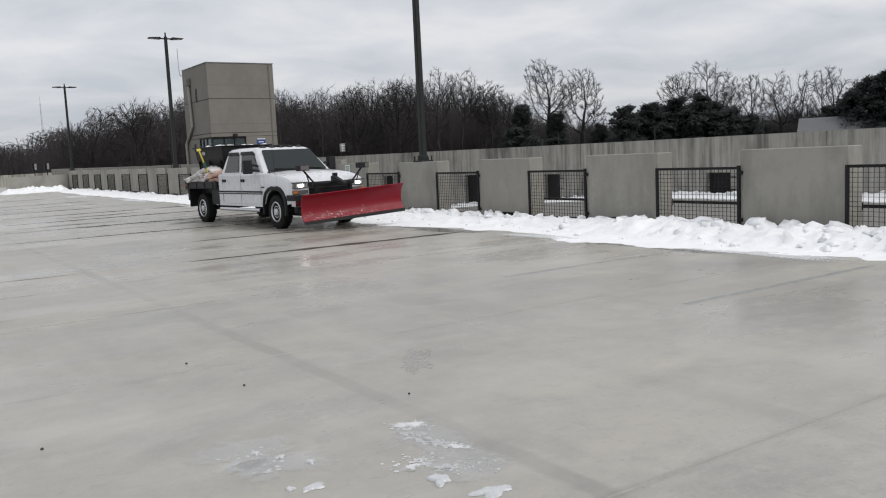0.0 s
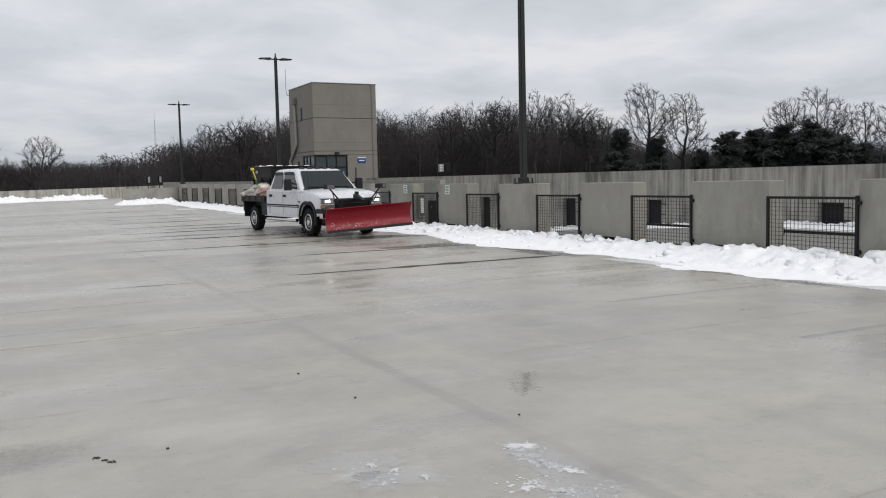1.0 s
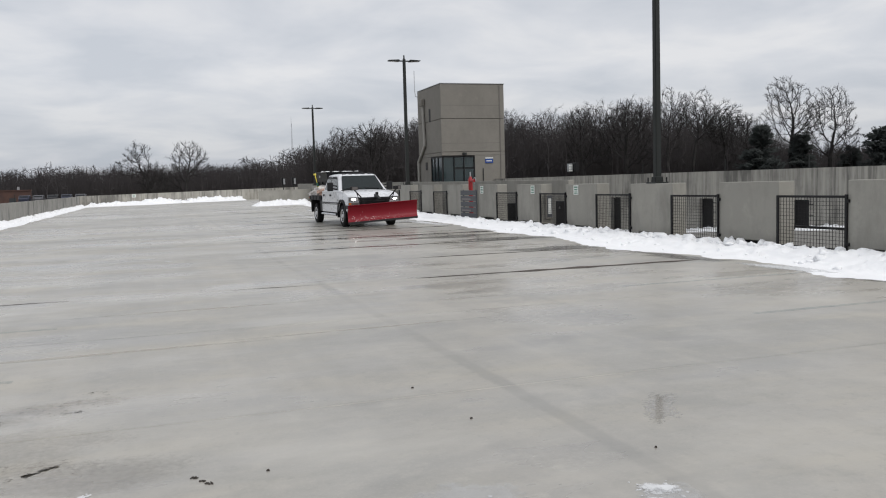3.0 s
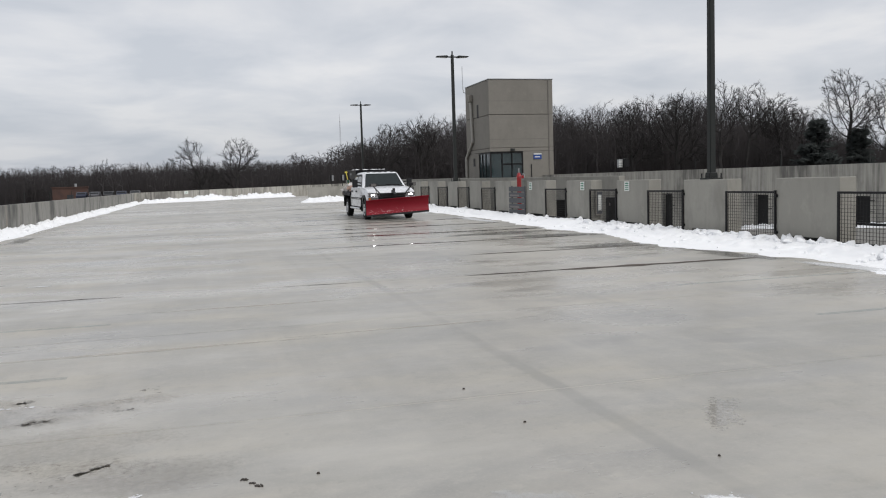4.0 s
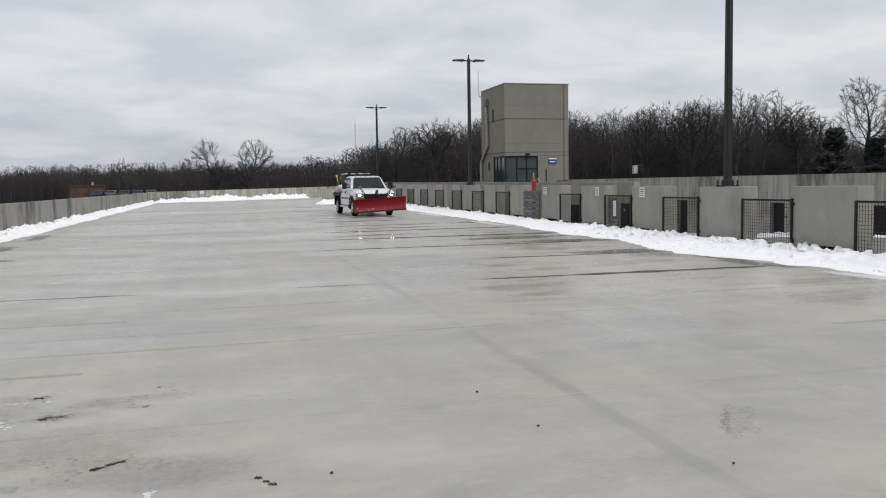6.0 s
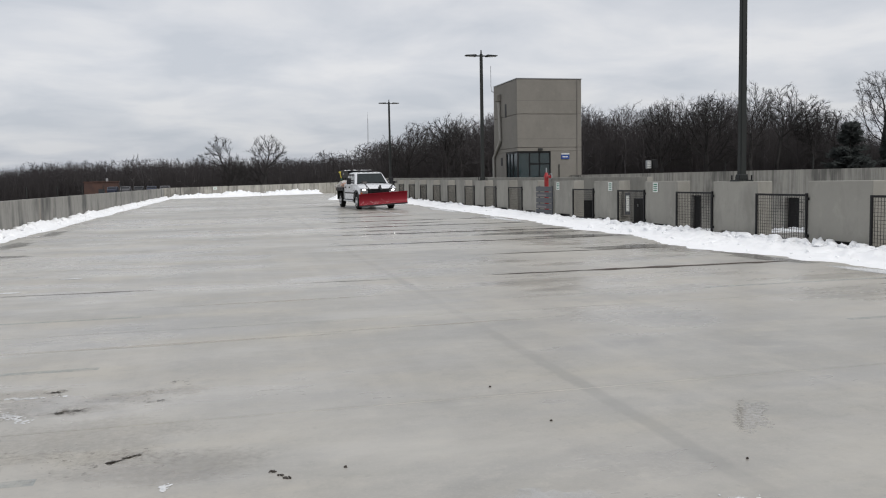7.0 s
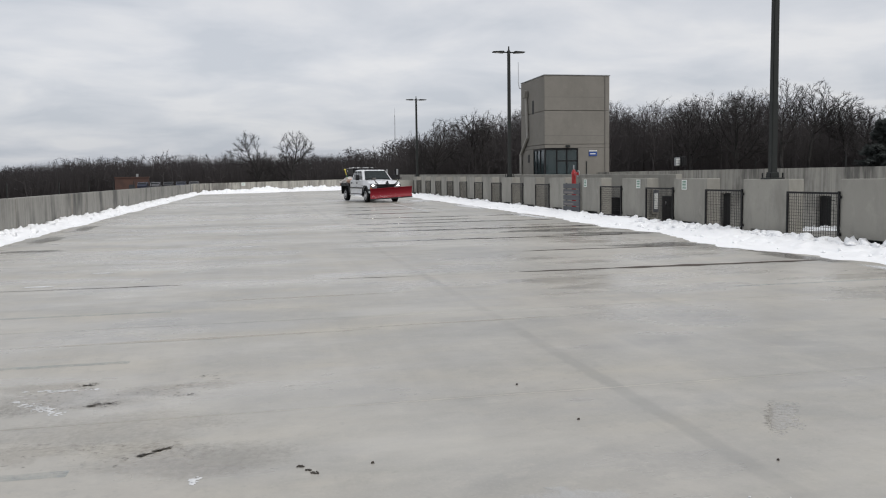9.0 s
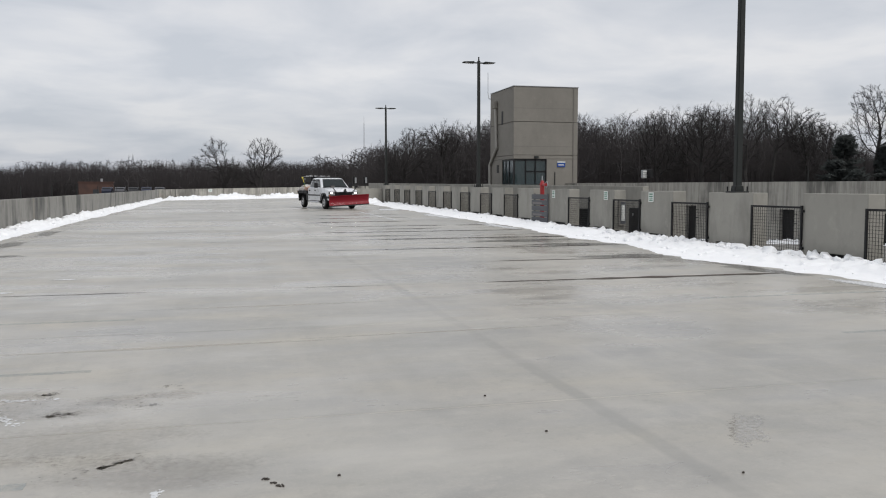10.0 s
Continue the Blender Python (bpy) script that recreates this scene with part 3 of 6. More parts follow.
    part("wall_lamp", box((17.95, y0 - 0.14, 3.28), (18.2, y0 - 0.004, 3.42), 0.02, 2), M_BRONZE, root)
    part("slit_window", box((x0 - 0.012, 49.98, 5.42), (x0 - 0.004, 50.3, 6.24)), M_BLACK, root, "narrow dark slit window")
    part("louvre", box((x0 - 0.02, 50.85, 2.45), (x0 - 0.004, 51.2, 2.95)), M_BLACK, root)
    duct = bmesh.new()
    for a, b in (((x0 - 0.1, 51.25, 6.7), (x0 - 0.1, 51.0, 4.0)), ((x0 - 0.1, 51.0, 4.0), (x0 - 0.1, 52.4, 3.0)), ((x0 - 0.1, 52.4, 3.0), (x0 - 0.1, 52.4, 0.6))):
        add_tube(duct, a, b, 0.09, n=10)
    part("downpipe", duct, M_PIPE, root, smooth=40)
    part("hopper_head", box((x0 - 0.26, 51.05, 6.5), (x0 - 0.004, 51.5, 6.95), 0.03, 1), M_TOWER, root)
    ant = bmesh.new()
    add_tube(ant, (x0 - 0.02, 52.9, 7.3), (x0 - 0.02, 53.1, 7.75), 0.03)
    add_tube(ant, (x0 + 0.1, 52.4, 7.2), (x0 - 0.02, 52.9, 7.3), 0.03)
    add_tube(ant, (x0 - 0.02, 53.1, 7.75), (x0 - 0.02, 53.1, 9.0), 0.018)
    part("antenna", ant, M_GALV, root)
    part("conduit", tube((18.98 + 0.3, y0 - 0.04, 0.2), (18.98 + 0.3, y0 - 0.04, 2.45), 0.025), M_BRONZE, root)


build_tower()


# ---- small fixtures on and behind the walls ----
def build_fixtures():
    cam_post = thing("floodlight", "white floodlight on a bracket above the outer parapet", "light fixture", pose(20.1, 38.1, 1.72))
    part("bracket", tube((0, 0, -0.05), (0, 0, 0.3), 0.03), M_BLACK, cam_post)
    part("housing", box((-0.16, -0.1, 0.25), (0.06, 0.12, 0.66), 0.03, 2), M_GALV, cam_post)
    for k in range(4):
        part("fin", box((-0.175, -0.115, 0.3 + 0.085 * k), (0.04, -0.101, 0.34 + 0.085 * k)), M_WHITE, cam_post)
    part("visor", box((0.07, -0.36, 0.24), (0.26, 0.1, 0.7), 0.03, 2), M_BLACK, cam_post)
    for x, y in ((10.55, 72.0), (11.45, 72.0)):
        z = gz(x, y)
        s = thing("signal_box", "small white and black sign box on a post", "sign", pose(x, y, z), "sign boxes beyond the return wall")
        part("post", tube((0, 0, 0), (0, 0, 1.5), 0.04), M_BRONZE, s)
        part("box", box((-0.16, -0.1, 1.5), (0.18, 0.1, 2.1), 0.02, 1), M_BLACK, s)
        part("face", box((0.0, -0.112, 1.56), (0.15, -0.102, 2.04)), M_GALV, s)
    rods = []
    for y in (9.2, 13.6, 17.4, 21.8, 26.0, 31.5):
        rods.append((OUTER_X + 0.1, y, 1.7))
    for y in (27.0, 33.5, 39.0, 45.0, 52.0, 60.0):
        rods.append((LEFT_X - 0.1, y, 1.1 + gz(LEFT_X, y)))
    first = None
    for x, y, z in rods:
        if first is None:
            first = thing("rod", "thin rusty rod standing on the parapet", "rod", pose(x, y, z - 0.05), "rods on the parapets")
            part("bar", tube((0, 0, 0), (0, 0, 0.5), 0.018, n=6), M_BRONZE, first)
            part("collar", tube((0, 0, 0.03), (0, 0, 0.08), 0.03, n=8), M_BRONZE, first)
        else:
            copy_thing(first, pose(x, y, z - 0.05))
    s = thing("parking_sign", "small white parking sign with green print", "sign", pose(-1.9, FAR_Y - 0.012, 1.25, 0, 0, 90), "signs on the piers")
    part("plate", box((-0.004, -0.2, -0.16), (0.004, 0.2, 0.16), 0.002, 1), M_WHITE, s)
    part("print_bar", box((-0.008, -0.13, 0.03), (-0.0042, 0.13, 0.07)), M_GREEN, s)
    part("print_bar", box((-0.008, -0.13, -0.08), (-0.0042, 0.13, -0.04)), M_GREEN, s)


build_fixtures()


# ---- snow ----
def snow_bank(name, label, a, b, side, width, height, lumps, seed, step=0.1, floor=gz):
    """A ploughed bank along the line a-b; side is the unit vector from the wall towards the open deck."""
    a, b, side = Vector((*a, 0)), Vector((*b, 0)), Vector((*side, 0))
    length = (b - a).length
    along = (b - a) / length
    nu, nv = max(8, int(length / step)), 36 if step < 0.1 else 20
    rng = random.Random(seed)
    verts, faces = [], []
    for i in range(nu + 1):
        s = length * i / nu
        base = a + along * s
        w = width * (1 + 0.28 * noise.noise((s * 0.23, seed, 0)) + 0.16 * noise.noise((s * 1.1, seed, 4)) + 0.06 * noise.noise((s * 4.1, seed, 4)))
        h = height * (0.85 + 0.6 * noise.noise((s * 0.35, seed, 7)))
        for j in range(nv + 1):
            v = j / nv
            p = base + side * (w * v)
            ridge = max(0.0, 1 - ((v - 0.22) / 0.42) ** 2) if v > 0.22 else 1 - 0.75 * ((0.22 - v) / 0.22)
            skirt = 0.22 * (1 - v) ** 0.7
            n1 = noise.noise((p.x * 1.3, p.y * 1.3, seed))
            n2 = noise.noise((p.x * 4.2, p.y * 4.2, seed + 3))
            n3 = abs(noise.noise((p.x * 8.5, p.y * 8.5, seed + 9)))
            z = h * (0.72 * ridge * (1 + 0.5 * n1) + skirt) + (0.55 * height * n2 + 0.75 * height * (n3 - 0.22) + 0.34 * height * noise.noise((p.x * 17, p.y * 17, seed)) + 0.2 * height * noise.noise((p.x * 31, p.y * 31, seed))) * min(1, (1 - v) * 2.2) * 0.6
            z = max(0.004, z) if v < 0.999 else -0.01
            ends = min(1, s / 0.6, (length - s) / 0.6)
            z = z * max(0.0, ends) - (0.02 if ends <= 0 else 0)
            verts.append((p.x, p.y, z + floor(p.x, p.y)))
    for i in range(nu):
        for j in range(nv):
            q = i * (nv + 1) + j
            faces.append((q, q + nv + 1, q + nv + 2, q + 1))
    # loose chunks thrown up along the ridge and foot
    ico = bmesh.new()
    bmesh.ops.create_icosphere(ico, subdivisions=2, radius=1)
    iv = [v.co.copy() for v in ico.verts]
    ifc = [[v.index for v in f.verts] for f in ico.faces]
    ico.free()
    for _ in range(int(length * lumps)):
        s, v = rng.uniform(0.3, length - 0.3), rng.choice((rng.uniform(0.06, 0.3), rng.uniform(0.06, 0.3), rng.uniform(0.1, 0.85)))
        r = (0.03 + 0.13 * rng.random() ** 2.4) * (height / 0.3) ** 0.5 * (1.25 - 0.95 * v)
        p = a + along * s + side * (width * v)
        ridge = max(0.0, 1 - ((v - 0.22) / 0.42) ** 2) if v > 0.22 else 0.8
        z = height * (0.62 * ridge + 0.1) + floor(p.x, p.y)
        k = len(verts)
        off = rng.uniform(0, 99)
        sx, sy, sz = rng.uniform(0.8, 1.4), rng.uniform(0.8, 1.4), rng.uniform(0.55, 1.0)
        for c in iv:
            d = r * (1 + 0.7 * noise.noise(c * 1.6 + Vector((off, 0, 0))) + 0.45 * noise.noise(c * 3.7 + Vector((0, off, 0))))
            verts.append((p.x + c.x * d * sx, p.y + c.y * d * sy, z + c.z * d * sz))
        faces.extend([[k + i for i in f] for f in ifc])
    me = bpy.data.meshes.new(name)
    me.from_pydata(verts, [], faces)
    me.materials.append(M_SNOW)
    for p in me.polygons:
        p.use_smooth = True
    return tagged(new(name, me), label, "snow", kind="stuff")


snow_bank("snow_bank", "ploughed lumpy white snow bank along the divider wall", (WALL_X - 0.06, -6), (WALL_X - 0.06, 10.8), (-1, 0), 2.15, 0.25, 22, 11, 0.06)
snow_bank("snow_bank", "ploughed white snow bank along the divider wall", (WALL_X - 0.06, 10.0), (WALL_X - 0.06, 24.4), (-1, 0), 2.05, 0.17, 22, 17, 0.06)
snow_bank("snow_bank", "ploughed white snow bank along the divider wall", (WALL_X - 0.06, 23.8), (WALL_X - 0.06, 63), (-1, 0), 1.75, 0.17, 4, 12, 0.13)
snow_bank("snow_bank", "low white snow bank along the stained parapet", (LEFT_X + 0.01, -8), (LEFT_X + 0.01, 93), (1, 0), 0.9, 0.26, 3, 13, 0.13)
snow_bank("snow_bank", "white snow heaped along the far parapet", (LEFT_X + 0.3, FAR_Y - 0.02), (9.5, FAR_Y - 0.02), (0, -1), 3.0, 0.5, 7, 14, 0.16)
snow_bank("snow_bank", "white snow heap against the return wall", (7.2, RETURN_Y - 0.02), (11.9, RETURN_Y - 0.02), (0, -1), 3.0, 0.42, 4, 15, 0.12)
snow_bank("snow_bank", "white snow bank along the outer parapet", (OUTER_X - 0.01, -4), (OUTER_X - 0.01, 18.5), (-1, 0), 1.2, 0.16, 9, 16, 0.1, lane_z)
snow_bank("snow_bank", "thin white snow along the outer parapet", (OUTER_X - 0.01, 18), (OUTER_X - 0.01, 60), (-1, 0), 1.2, 0.14, 8, 18, 0.1, lane_z)


# ---- bare trees ----
def bark(name, a, b):
    m = Mat(name, a, 0.9)
    n = m.noise(1.2)
    m.color(m.mix(m.mix(a, b, m.val(n, 0.35, 0.65, 0, 1)), tuple(0.6 * v for v in a), m.val(m.island(), 0, 1, 0, 0.7)))
    return m.m


M_BARK = bark("grey_brown_bark", (0.032, 0.029, 0.028), (0.02, 0.019, 0.018))
# bark of the woods, paler than M_BARK: distance haze put into the colour
M_WOODS = bark("hazed_woods_bark", (0.062, 0.055, 0.055), (0.04, 0.036, 0.038))
M_NEEDLE = Mat("dark_needles", (0.04, 0.055, 0.038), 0.9)
M_NEEDLE.color(M_NEEDLE.mix((0.028, 0.034, 0.032), (0.02, 0.025, 0.023), M_NEEDLE.island()))
M_NEEDLE = M_NEEDLE.m


def grow(rng, height, lobes, count, step, fork, lean=0.0, twigs=4, twig=0.9, tip=0.02, sprays=0):
    """Segments (p0, p1, r0, r1) of a bare broadleaf tree, from the ground up. Its limbs
    reach out for buds scattered through the lobes of the crown (x, y, z, radius, half
    height, all in parts of the tree's height), forking as they go; thin twigs end them."""
    r = np.random.default_rng(rng.randrange(1 << 30))
    share = np.array([l[3] ** 2 * l[4] for l in lobes])
    pick = r.choice(len(lobes), count, p=share / share.sum())
    L = np.array(lobes)[pick]
    d = r.normal(size=(count, 3))
    d /= np.linalg.norm(d, axis=1)[:, None]
    buds = (L[:, :3] + d * (r.random(count) ** 0.45)[:, None] * L[:, [3, 3, 4]]) * height
    pts, up = [np.array((0.0, 0.0, -0.5))], [-1]
    n = max(3, round(fork * height / (step * 1.6)))
    sway = r.normal(size=2) * 0.02
    for k in range(n):
        dx, dy = sway * (k - n / 2) * 0.4 + r.normal(size=2) * 0.07 + (lean, 0)
        pts.append(pts[-1] + np.array((dx, dy, 1.0)) * (fork * height + 0.5) / n)
        up.append(k)
    near = np.full(count, 1e9)
    who = np.zeros(count, int)
    fresh = list(range(n // 2, n + 1))
    live = np.ones(count, bool)
    for _ in range(90):
        if not fresh:
            break
        P = np.array([pts[k] for k in fresh])
        dist = np.linalg.norm(buds[:, None] - P[None], axis=2)
        j = dist.argmin(1)
        dj = dist[np.arange(count), j]
        better = dj < near
        near[better], who[better] = dj[better], np.array(fresh)[j[better]]
        live &= near > step * 1.7
        if not live.any():
            break
        fresh = []
        for k in np.unique(who[live]):
            if up.count(int(k)) > 2:
                live[who == k] = False
                continue
            pull = buds[live & (who == k)] - pts[k]
            v = (pull / np.linalg.norm(pull, axis=1)[:, None]).mean(0)
            back = pts[k] - pts[up[k]]
            v = v / (np.linalg.norm(v) + 1e-9) + 0.75 * back / np.linalg.norm(back) + r.normal(size=3) * 0.15 + (0, 0, 0.12)
            fresh.append(len(pts))
            pts.append(pts[k] + v / np.linalg.norm(v) * step)
            up.append(int(k))
    size = len(pts)
    load, kids = np.zeros(size), np.zeros(size, int)
    for k in range(size - 1, 0, -1):
        load[k] = max(load[k], 1.0)
        load[up[k]] += load[k]
        kids[up[k]] += 1
    rad = tip * load ** 0.58
    out = []
    for k in range(1, size):
        p, q = Vector(pts[up[k]]), Vector(pts[k])
        r0 = min(rad[up[k]], rad[k] * 1.25)
        out.append((p, q, r0 * (1.4 if up[k] == 0 else 1), rad[k]))
        if load[k] < 10 and twigs:
            way = (q - p).normalized()
            many = twigs if kids[k] == 0 else twigs // 2
            for _ in range(many):
                c = (way + Vector((rng.gauss(0, 0.45), rng.gauss(0, 0.45), rng.gauss(0.1, 0.4)))).normalized()
                w = p.lerp(q, rng.uniform(0.3, 1.0))
                e = w + c * twig * rng.uniform(0.5, 1.4)
                out.append((w, e, tip * 0.8, 0.0))
                for _ in range(sprays):
                    g = (c + Vector((rng.gauss(0, 0.5), rng.gauss(0, 0.5), rng.gauss(0.1, 0.4)))).normalized()
                    w2 = w.lerp(e, rng.uniform(0.2, 0.8))
                    out.append((w2, w2 + g * twig * rng.uniform(0.3, 0.8), tip * 0.7, 0.0))
    k = height / max(seg[1].z for seg in out)
    return [(p * k, q * k, r0, r1) for p, q, r0, r1 in out]


def crown_lobes(rng, wide, low, count):
    """Lobes of a rounded, uneven crown that reaches from low to the tree's top."""
    mid, half = (1 + low) / 2, (1 - low) / 2
    out = []
    for k in range(count):
        t, f = rng.uniform(0, math.tau), rng.uniform(-0.75, 0.85)
        reach = wide * math.sqrt(max(0.05, 1 - f * f)) * rng.uniform(0.35, 0.8)
        s = rng.uniform(0.3, 0.55)
        out.append((reach * math.cos(t), reach * math.sin(t), mid + half * f * 0.8, wide * s, half * s * 0.9))
    out.append((rng.gauss(0, 0.02), rng.gauss(0, 0.02), 1 - half * 0.4, wide * 0.45, half * 0.4))
    return out


def tubes(segs, least=0.02):
    """Vertices and faces of thin tapered tubes; the last twigs run out to a point."""
    V, F = [], []
    for a, b, r0, r1 in segs:
        d = (b - a).normalized()
        u = d.orthogonal().normalized()
        w = d.cross(u)
        n = 6 if r0 > 0.15 else 3
        k = len(V)
        for p, r in ((a, max(r0, least)), (b, max(r1, least))):
            if r1 == 0.0 and p is b:
                V.append(tuple(b))
                break
            for i in range(n):
                t = math.tau * i / n
                V.append(tuple(p + (u * math.cos(t) + w * math.sin(t)) * r))
        for i in range(n):
            j = (i + 1) % n
            F.append((k + i, k + j, k + n) if r1 == 0.0 else (k + i, k + j, k + n + j, k + n + i))
    return V, F


def at_bearing(az, dist, z):
    return (dist * math.sin(radians(az)), dist * math.cos(radians(az)), z)


def lone_tree(seed, az, dist, top, wide, low, lean=0.0, label="tall bare deciduous tree in winter"):
    rng = random.Random(seed)
    x, y, _ = at_bearing(az, dist, 0)
    base = -11.0
    h = top - base
    far = dist / 118
    segs = grow(rng, h, crown_lobes(rng, wide / h, low, 9), 2200, 0.38 * far, low - 0.06, lean, 7, 0.6 * far, 0.018 * far, 2)
    trunk = [g for g in segs if g[2] > 0.08]
    crown = [g for g in segs if g[2] <= 0.08]
    root = thing("tree", label, "tree", pose(x, y, base, 0, 0, rng.uniform(0, 360)))
    for name, ss in (("trunk", trunk), ("crown", crown)):
        V, F = tubes(ss, 0.011 * far)
        me = bpy.data.meshes.new(name)
        me.from_pydata(V, [], F)
        me.materials.append(M_BARK)
        part(name, me, M_BARK, root)


def conifer(seed, az, dist, top, width, low=0.25, blunt=0.8):
    """A dark evergreen: whorls of boughs that carry flat, ragged pads of needles."""
    rng = random.Random(seed)
    base = -11.0
    h = top - base
    x, y, _ = at_bearing(az, dist, 0)
    root = thing("evergreen_tree", "dark green evergreen tree", "tree", pose(x, y, base))
    part("trunk", tube((0, 0, -0.5), (0, 0, h * 0.97), 0.3, 0.04, 8), M_BARK, root)
    V, F = [], []
    tiers = max(10, round(h * (1 - low) / 0.85))
    for i in range(tiers):
        level = low + (1 - low) * i / tiers
        for k in range(rng.randint(7, 10)):
            f = level + rng.gauss(0, 0.012)
            r = width * max(0.03, 1.0 - (f - low) / (1 - low)) ** blunt * rng.uniform(0.5, 1.2) + 0.3
            t = rng.uniform(0, math.tau)
            way = Vector((math.cos(t), math.sin(t), rng.uniform(-0.1, 0.3)))
            for _ in range(125):
                u = rng.random() ** 0.65
                g = 0.1 + 0.13 * r * u
                c = way * (r * u) + Vector((rng.gauss(0, g), rng.gauss(0, g), h * f + rng.gauss(0, 0.17)))
                d = (way + Vector((rng.gauss(0, 0.6), rng.gauss(0, 0.6), rng.gauss(0.1, 0.45)))).normalized() * rng.uniform(0.25, 0.6)
                q = d.orthogonal().normalized() * rng.uniform(0.09, 0.17)
                k0 = len(V)
                V += [tuple(c - q), tuple(c + q), tuple(c + d)]
                F.append((k0, k0 + 1, k0 + 2))
    me = bpy.data.meshes.new("foliage")
    me.from_pydata(V, [], F)
    me.materials.append(M_NEEDLE)
    part("foliage", me, M_NEEDLE, root)


LONE = (   # bearing, distance, height of the top, crown's half width, crown's foot
    (41.6, 118, 14.4, 4.3, 0.62), (43.7, 120, 13.2, 4.0, 0.55), (34.1, 112, 13.5, 2.6, 0.62), (35.9, 114, 13.5, 2.9, 0.64),
    (37.7, 118, 12.0, 3.8, 0.62), (38.9, 120, 10.6, 3.6, 0.6), (50.0, 130, 12.4, 4.6, 0.6), (51.9, 132, 14.2, 4.4, 0.62), (53.2, 128, 9.8, 4.2, 0.55),
    (54.5, 130, 11.4, 2.6, 0.62), (56.2, 125, 11.5, 3.4, 0.6), (57.6, 127, 11.0, 3.4, 0.62), (59.2, 127, 11.5, 4.4, 0.55), (60.8, 132, 10.0, 4.0, 0.55),
    (-0.6, 170, 11.9, 5.4, 0.5), (2.0, 175, 12.1, 5.0, 0.52), (11.9, 118, 10.2, 4.0, 0.55), (14.3, 116, 10.8, 3.8, 0.55), (31.3, 115, 12.5, 4.4, 0.58), (28.6, 116, 11.8, 4.0, 0.58))
for k, (az, dist, top, wide, low) in enumerate(LONE):
    lone_tree(100 + k, az, dist, top, wide, low)
EVERGREENS = (   # bearing, distance, height of the top, half width of the boughs' foot, their foot, bluntness
    (39.8, 112, 7.9, 4.6, 0.35, 1.0), (42.2, 117, 7.0, 3.2, 0.4, 1.0), (45.0, 126, 5.2, 3.0, 0.4, 0.9), (46.6, 118, 7.4, 3.6, 0.45, 0.7), (47.4, 123, 6.4, 4.4, 0.4, 0.7), (48.2, 121, 7.8, 5.0, 0.4, 0.75),
    (49.2, 124, 7.2, 5.4, 0.4, 0.7), (50.0, 122, 8.2, 5.4, 0.4, 0.8), (50.8, 126, 7.4, 5.4, 0.4, 0.7), (51.5, 122, 8.4, 5.6, 0.4, 0.8), (52.3, 124, 7.4, 5.4, 0.4, 0.7), (53.2, 123, 6.6, 5.4, 0.4, 0.8), (54.3, 125, 5.4, 4.8, 0.4, 0.8), (55.4, 128, 4.0, 4.4, 0.4, 0.8),
    (59.3, 123, 6.0, 4.0, 0.4, 0.7), (60.3, 121, 7.8, 5.0, 0.4, 0.7), (61.2, 120, 8.8, 5.2, 0.4, 0.75), (62.2, 119, 9.6, 5.4, 0.4, 0.7), (63.4, 119, 9.6, 5.4, 0.4, 0.7), (64.6, 118, 9.6, 5.4, 0.4, 0.7))
for k, spec in enumerate(EVERGREENS):
    conifer(300 + k, *spec)


def woodland(name, label, count, place, seed, buds, step, twigs, wide, low, tip, least, twig, sprays=0):
    """Many bare trees joined into one far wood."""
    rng = random.Random(seed)
    kinds = []
    for k in range(7):
        own = random.Random(seed + k + 1)
        lobes = crown_lobes(own, wide * own.uniform(0.8, 1.2), low * own.uniform(0.85, 1.1), 6)
        V, F = tubes(grow(own, 20.0, lobes, buds, step, low - 0.06, own.gauss(0, 0.05), twigs, twig, tip, sprays), least)
        kinds.append((np.array(V), F))
    vs, fs, k0 = [], [], 0
    for _ in range(count):
        x, y, z, h = place(rng)
        V, F = kinds[rng.randrange(7)]
        t, s = rng.uniform(0, math.tau), h / 20.0
        c, sn = math.cos(t), math.sin(t)
        W = np.empty_like(V)
        W[:, 0], W[:, 1], W[:, 2] = (V[:, 0] * c - V[:, 1] * sn) * s + x, (V[:, 0] * sn + V[:, 1] * c) * s + y, V[:, 2] * s + z
        vs.append(W)
        fs.extend([tuple(i + k0 for i in f) for f in F])
        k0 += len(V)
    me = bpy.data.meshes.new(name)
    me.from_pydata(np.concatenate(vs).tolist(), [], fs)
    me.materials.append(M_WOODS)
    return tagged(new(name, me), label, "woods", kind="stuff")


def near_wood(rng):
    az = rng.uniform(9, 41)
    d = rng.uniform(112, 165)
    el = np.interp(az, (9, 10, 12.3, 15, 20, 25.6, 31, 34, 36, 37.7, 39, 41), (2.9, 3.3, 4.0, 4.6, 5.0, 5.1, 5.5, 5.5, 5.3, 4.8, 4.0, 2.7))
    top = 1.5 + d * math.tan(radians(el * (rng.uniform(0.84, 1.01) + 0.1 * noise.noise((az * 0.7, 5, 2)))))
    x, y, _ = at_bearing(az, d, 0)
    return x, y, -11.0, top + 11.0


def deep_wood(rng):
    x, y, z, h = near_wood(rng)
    k = rng.uniform(165, 215) / math.hypot(x, y)
    return x * k, y * k, z, 12.5 + (h - 12.5) * k * 0.95


def side_wood(rng):
    az = rng.uniform(41, 66)
    d = rng.uniform(128, 210)
    top = 1.5 + d * math.tan(radians(rng.uniform(1.2, 2.3)))
    x, y, _ = at_bearing(az, d, 0)
    return x, y, -11.0, top + 11.0


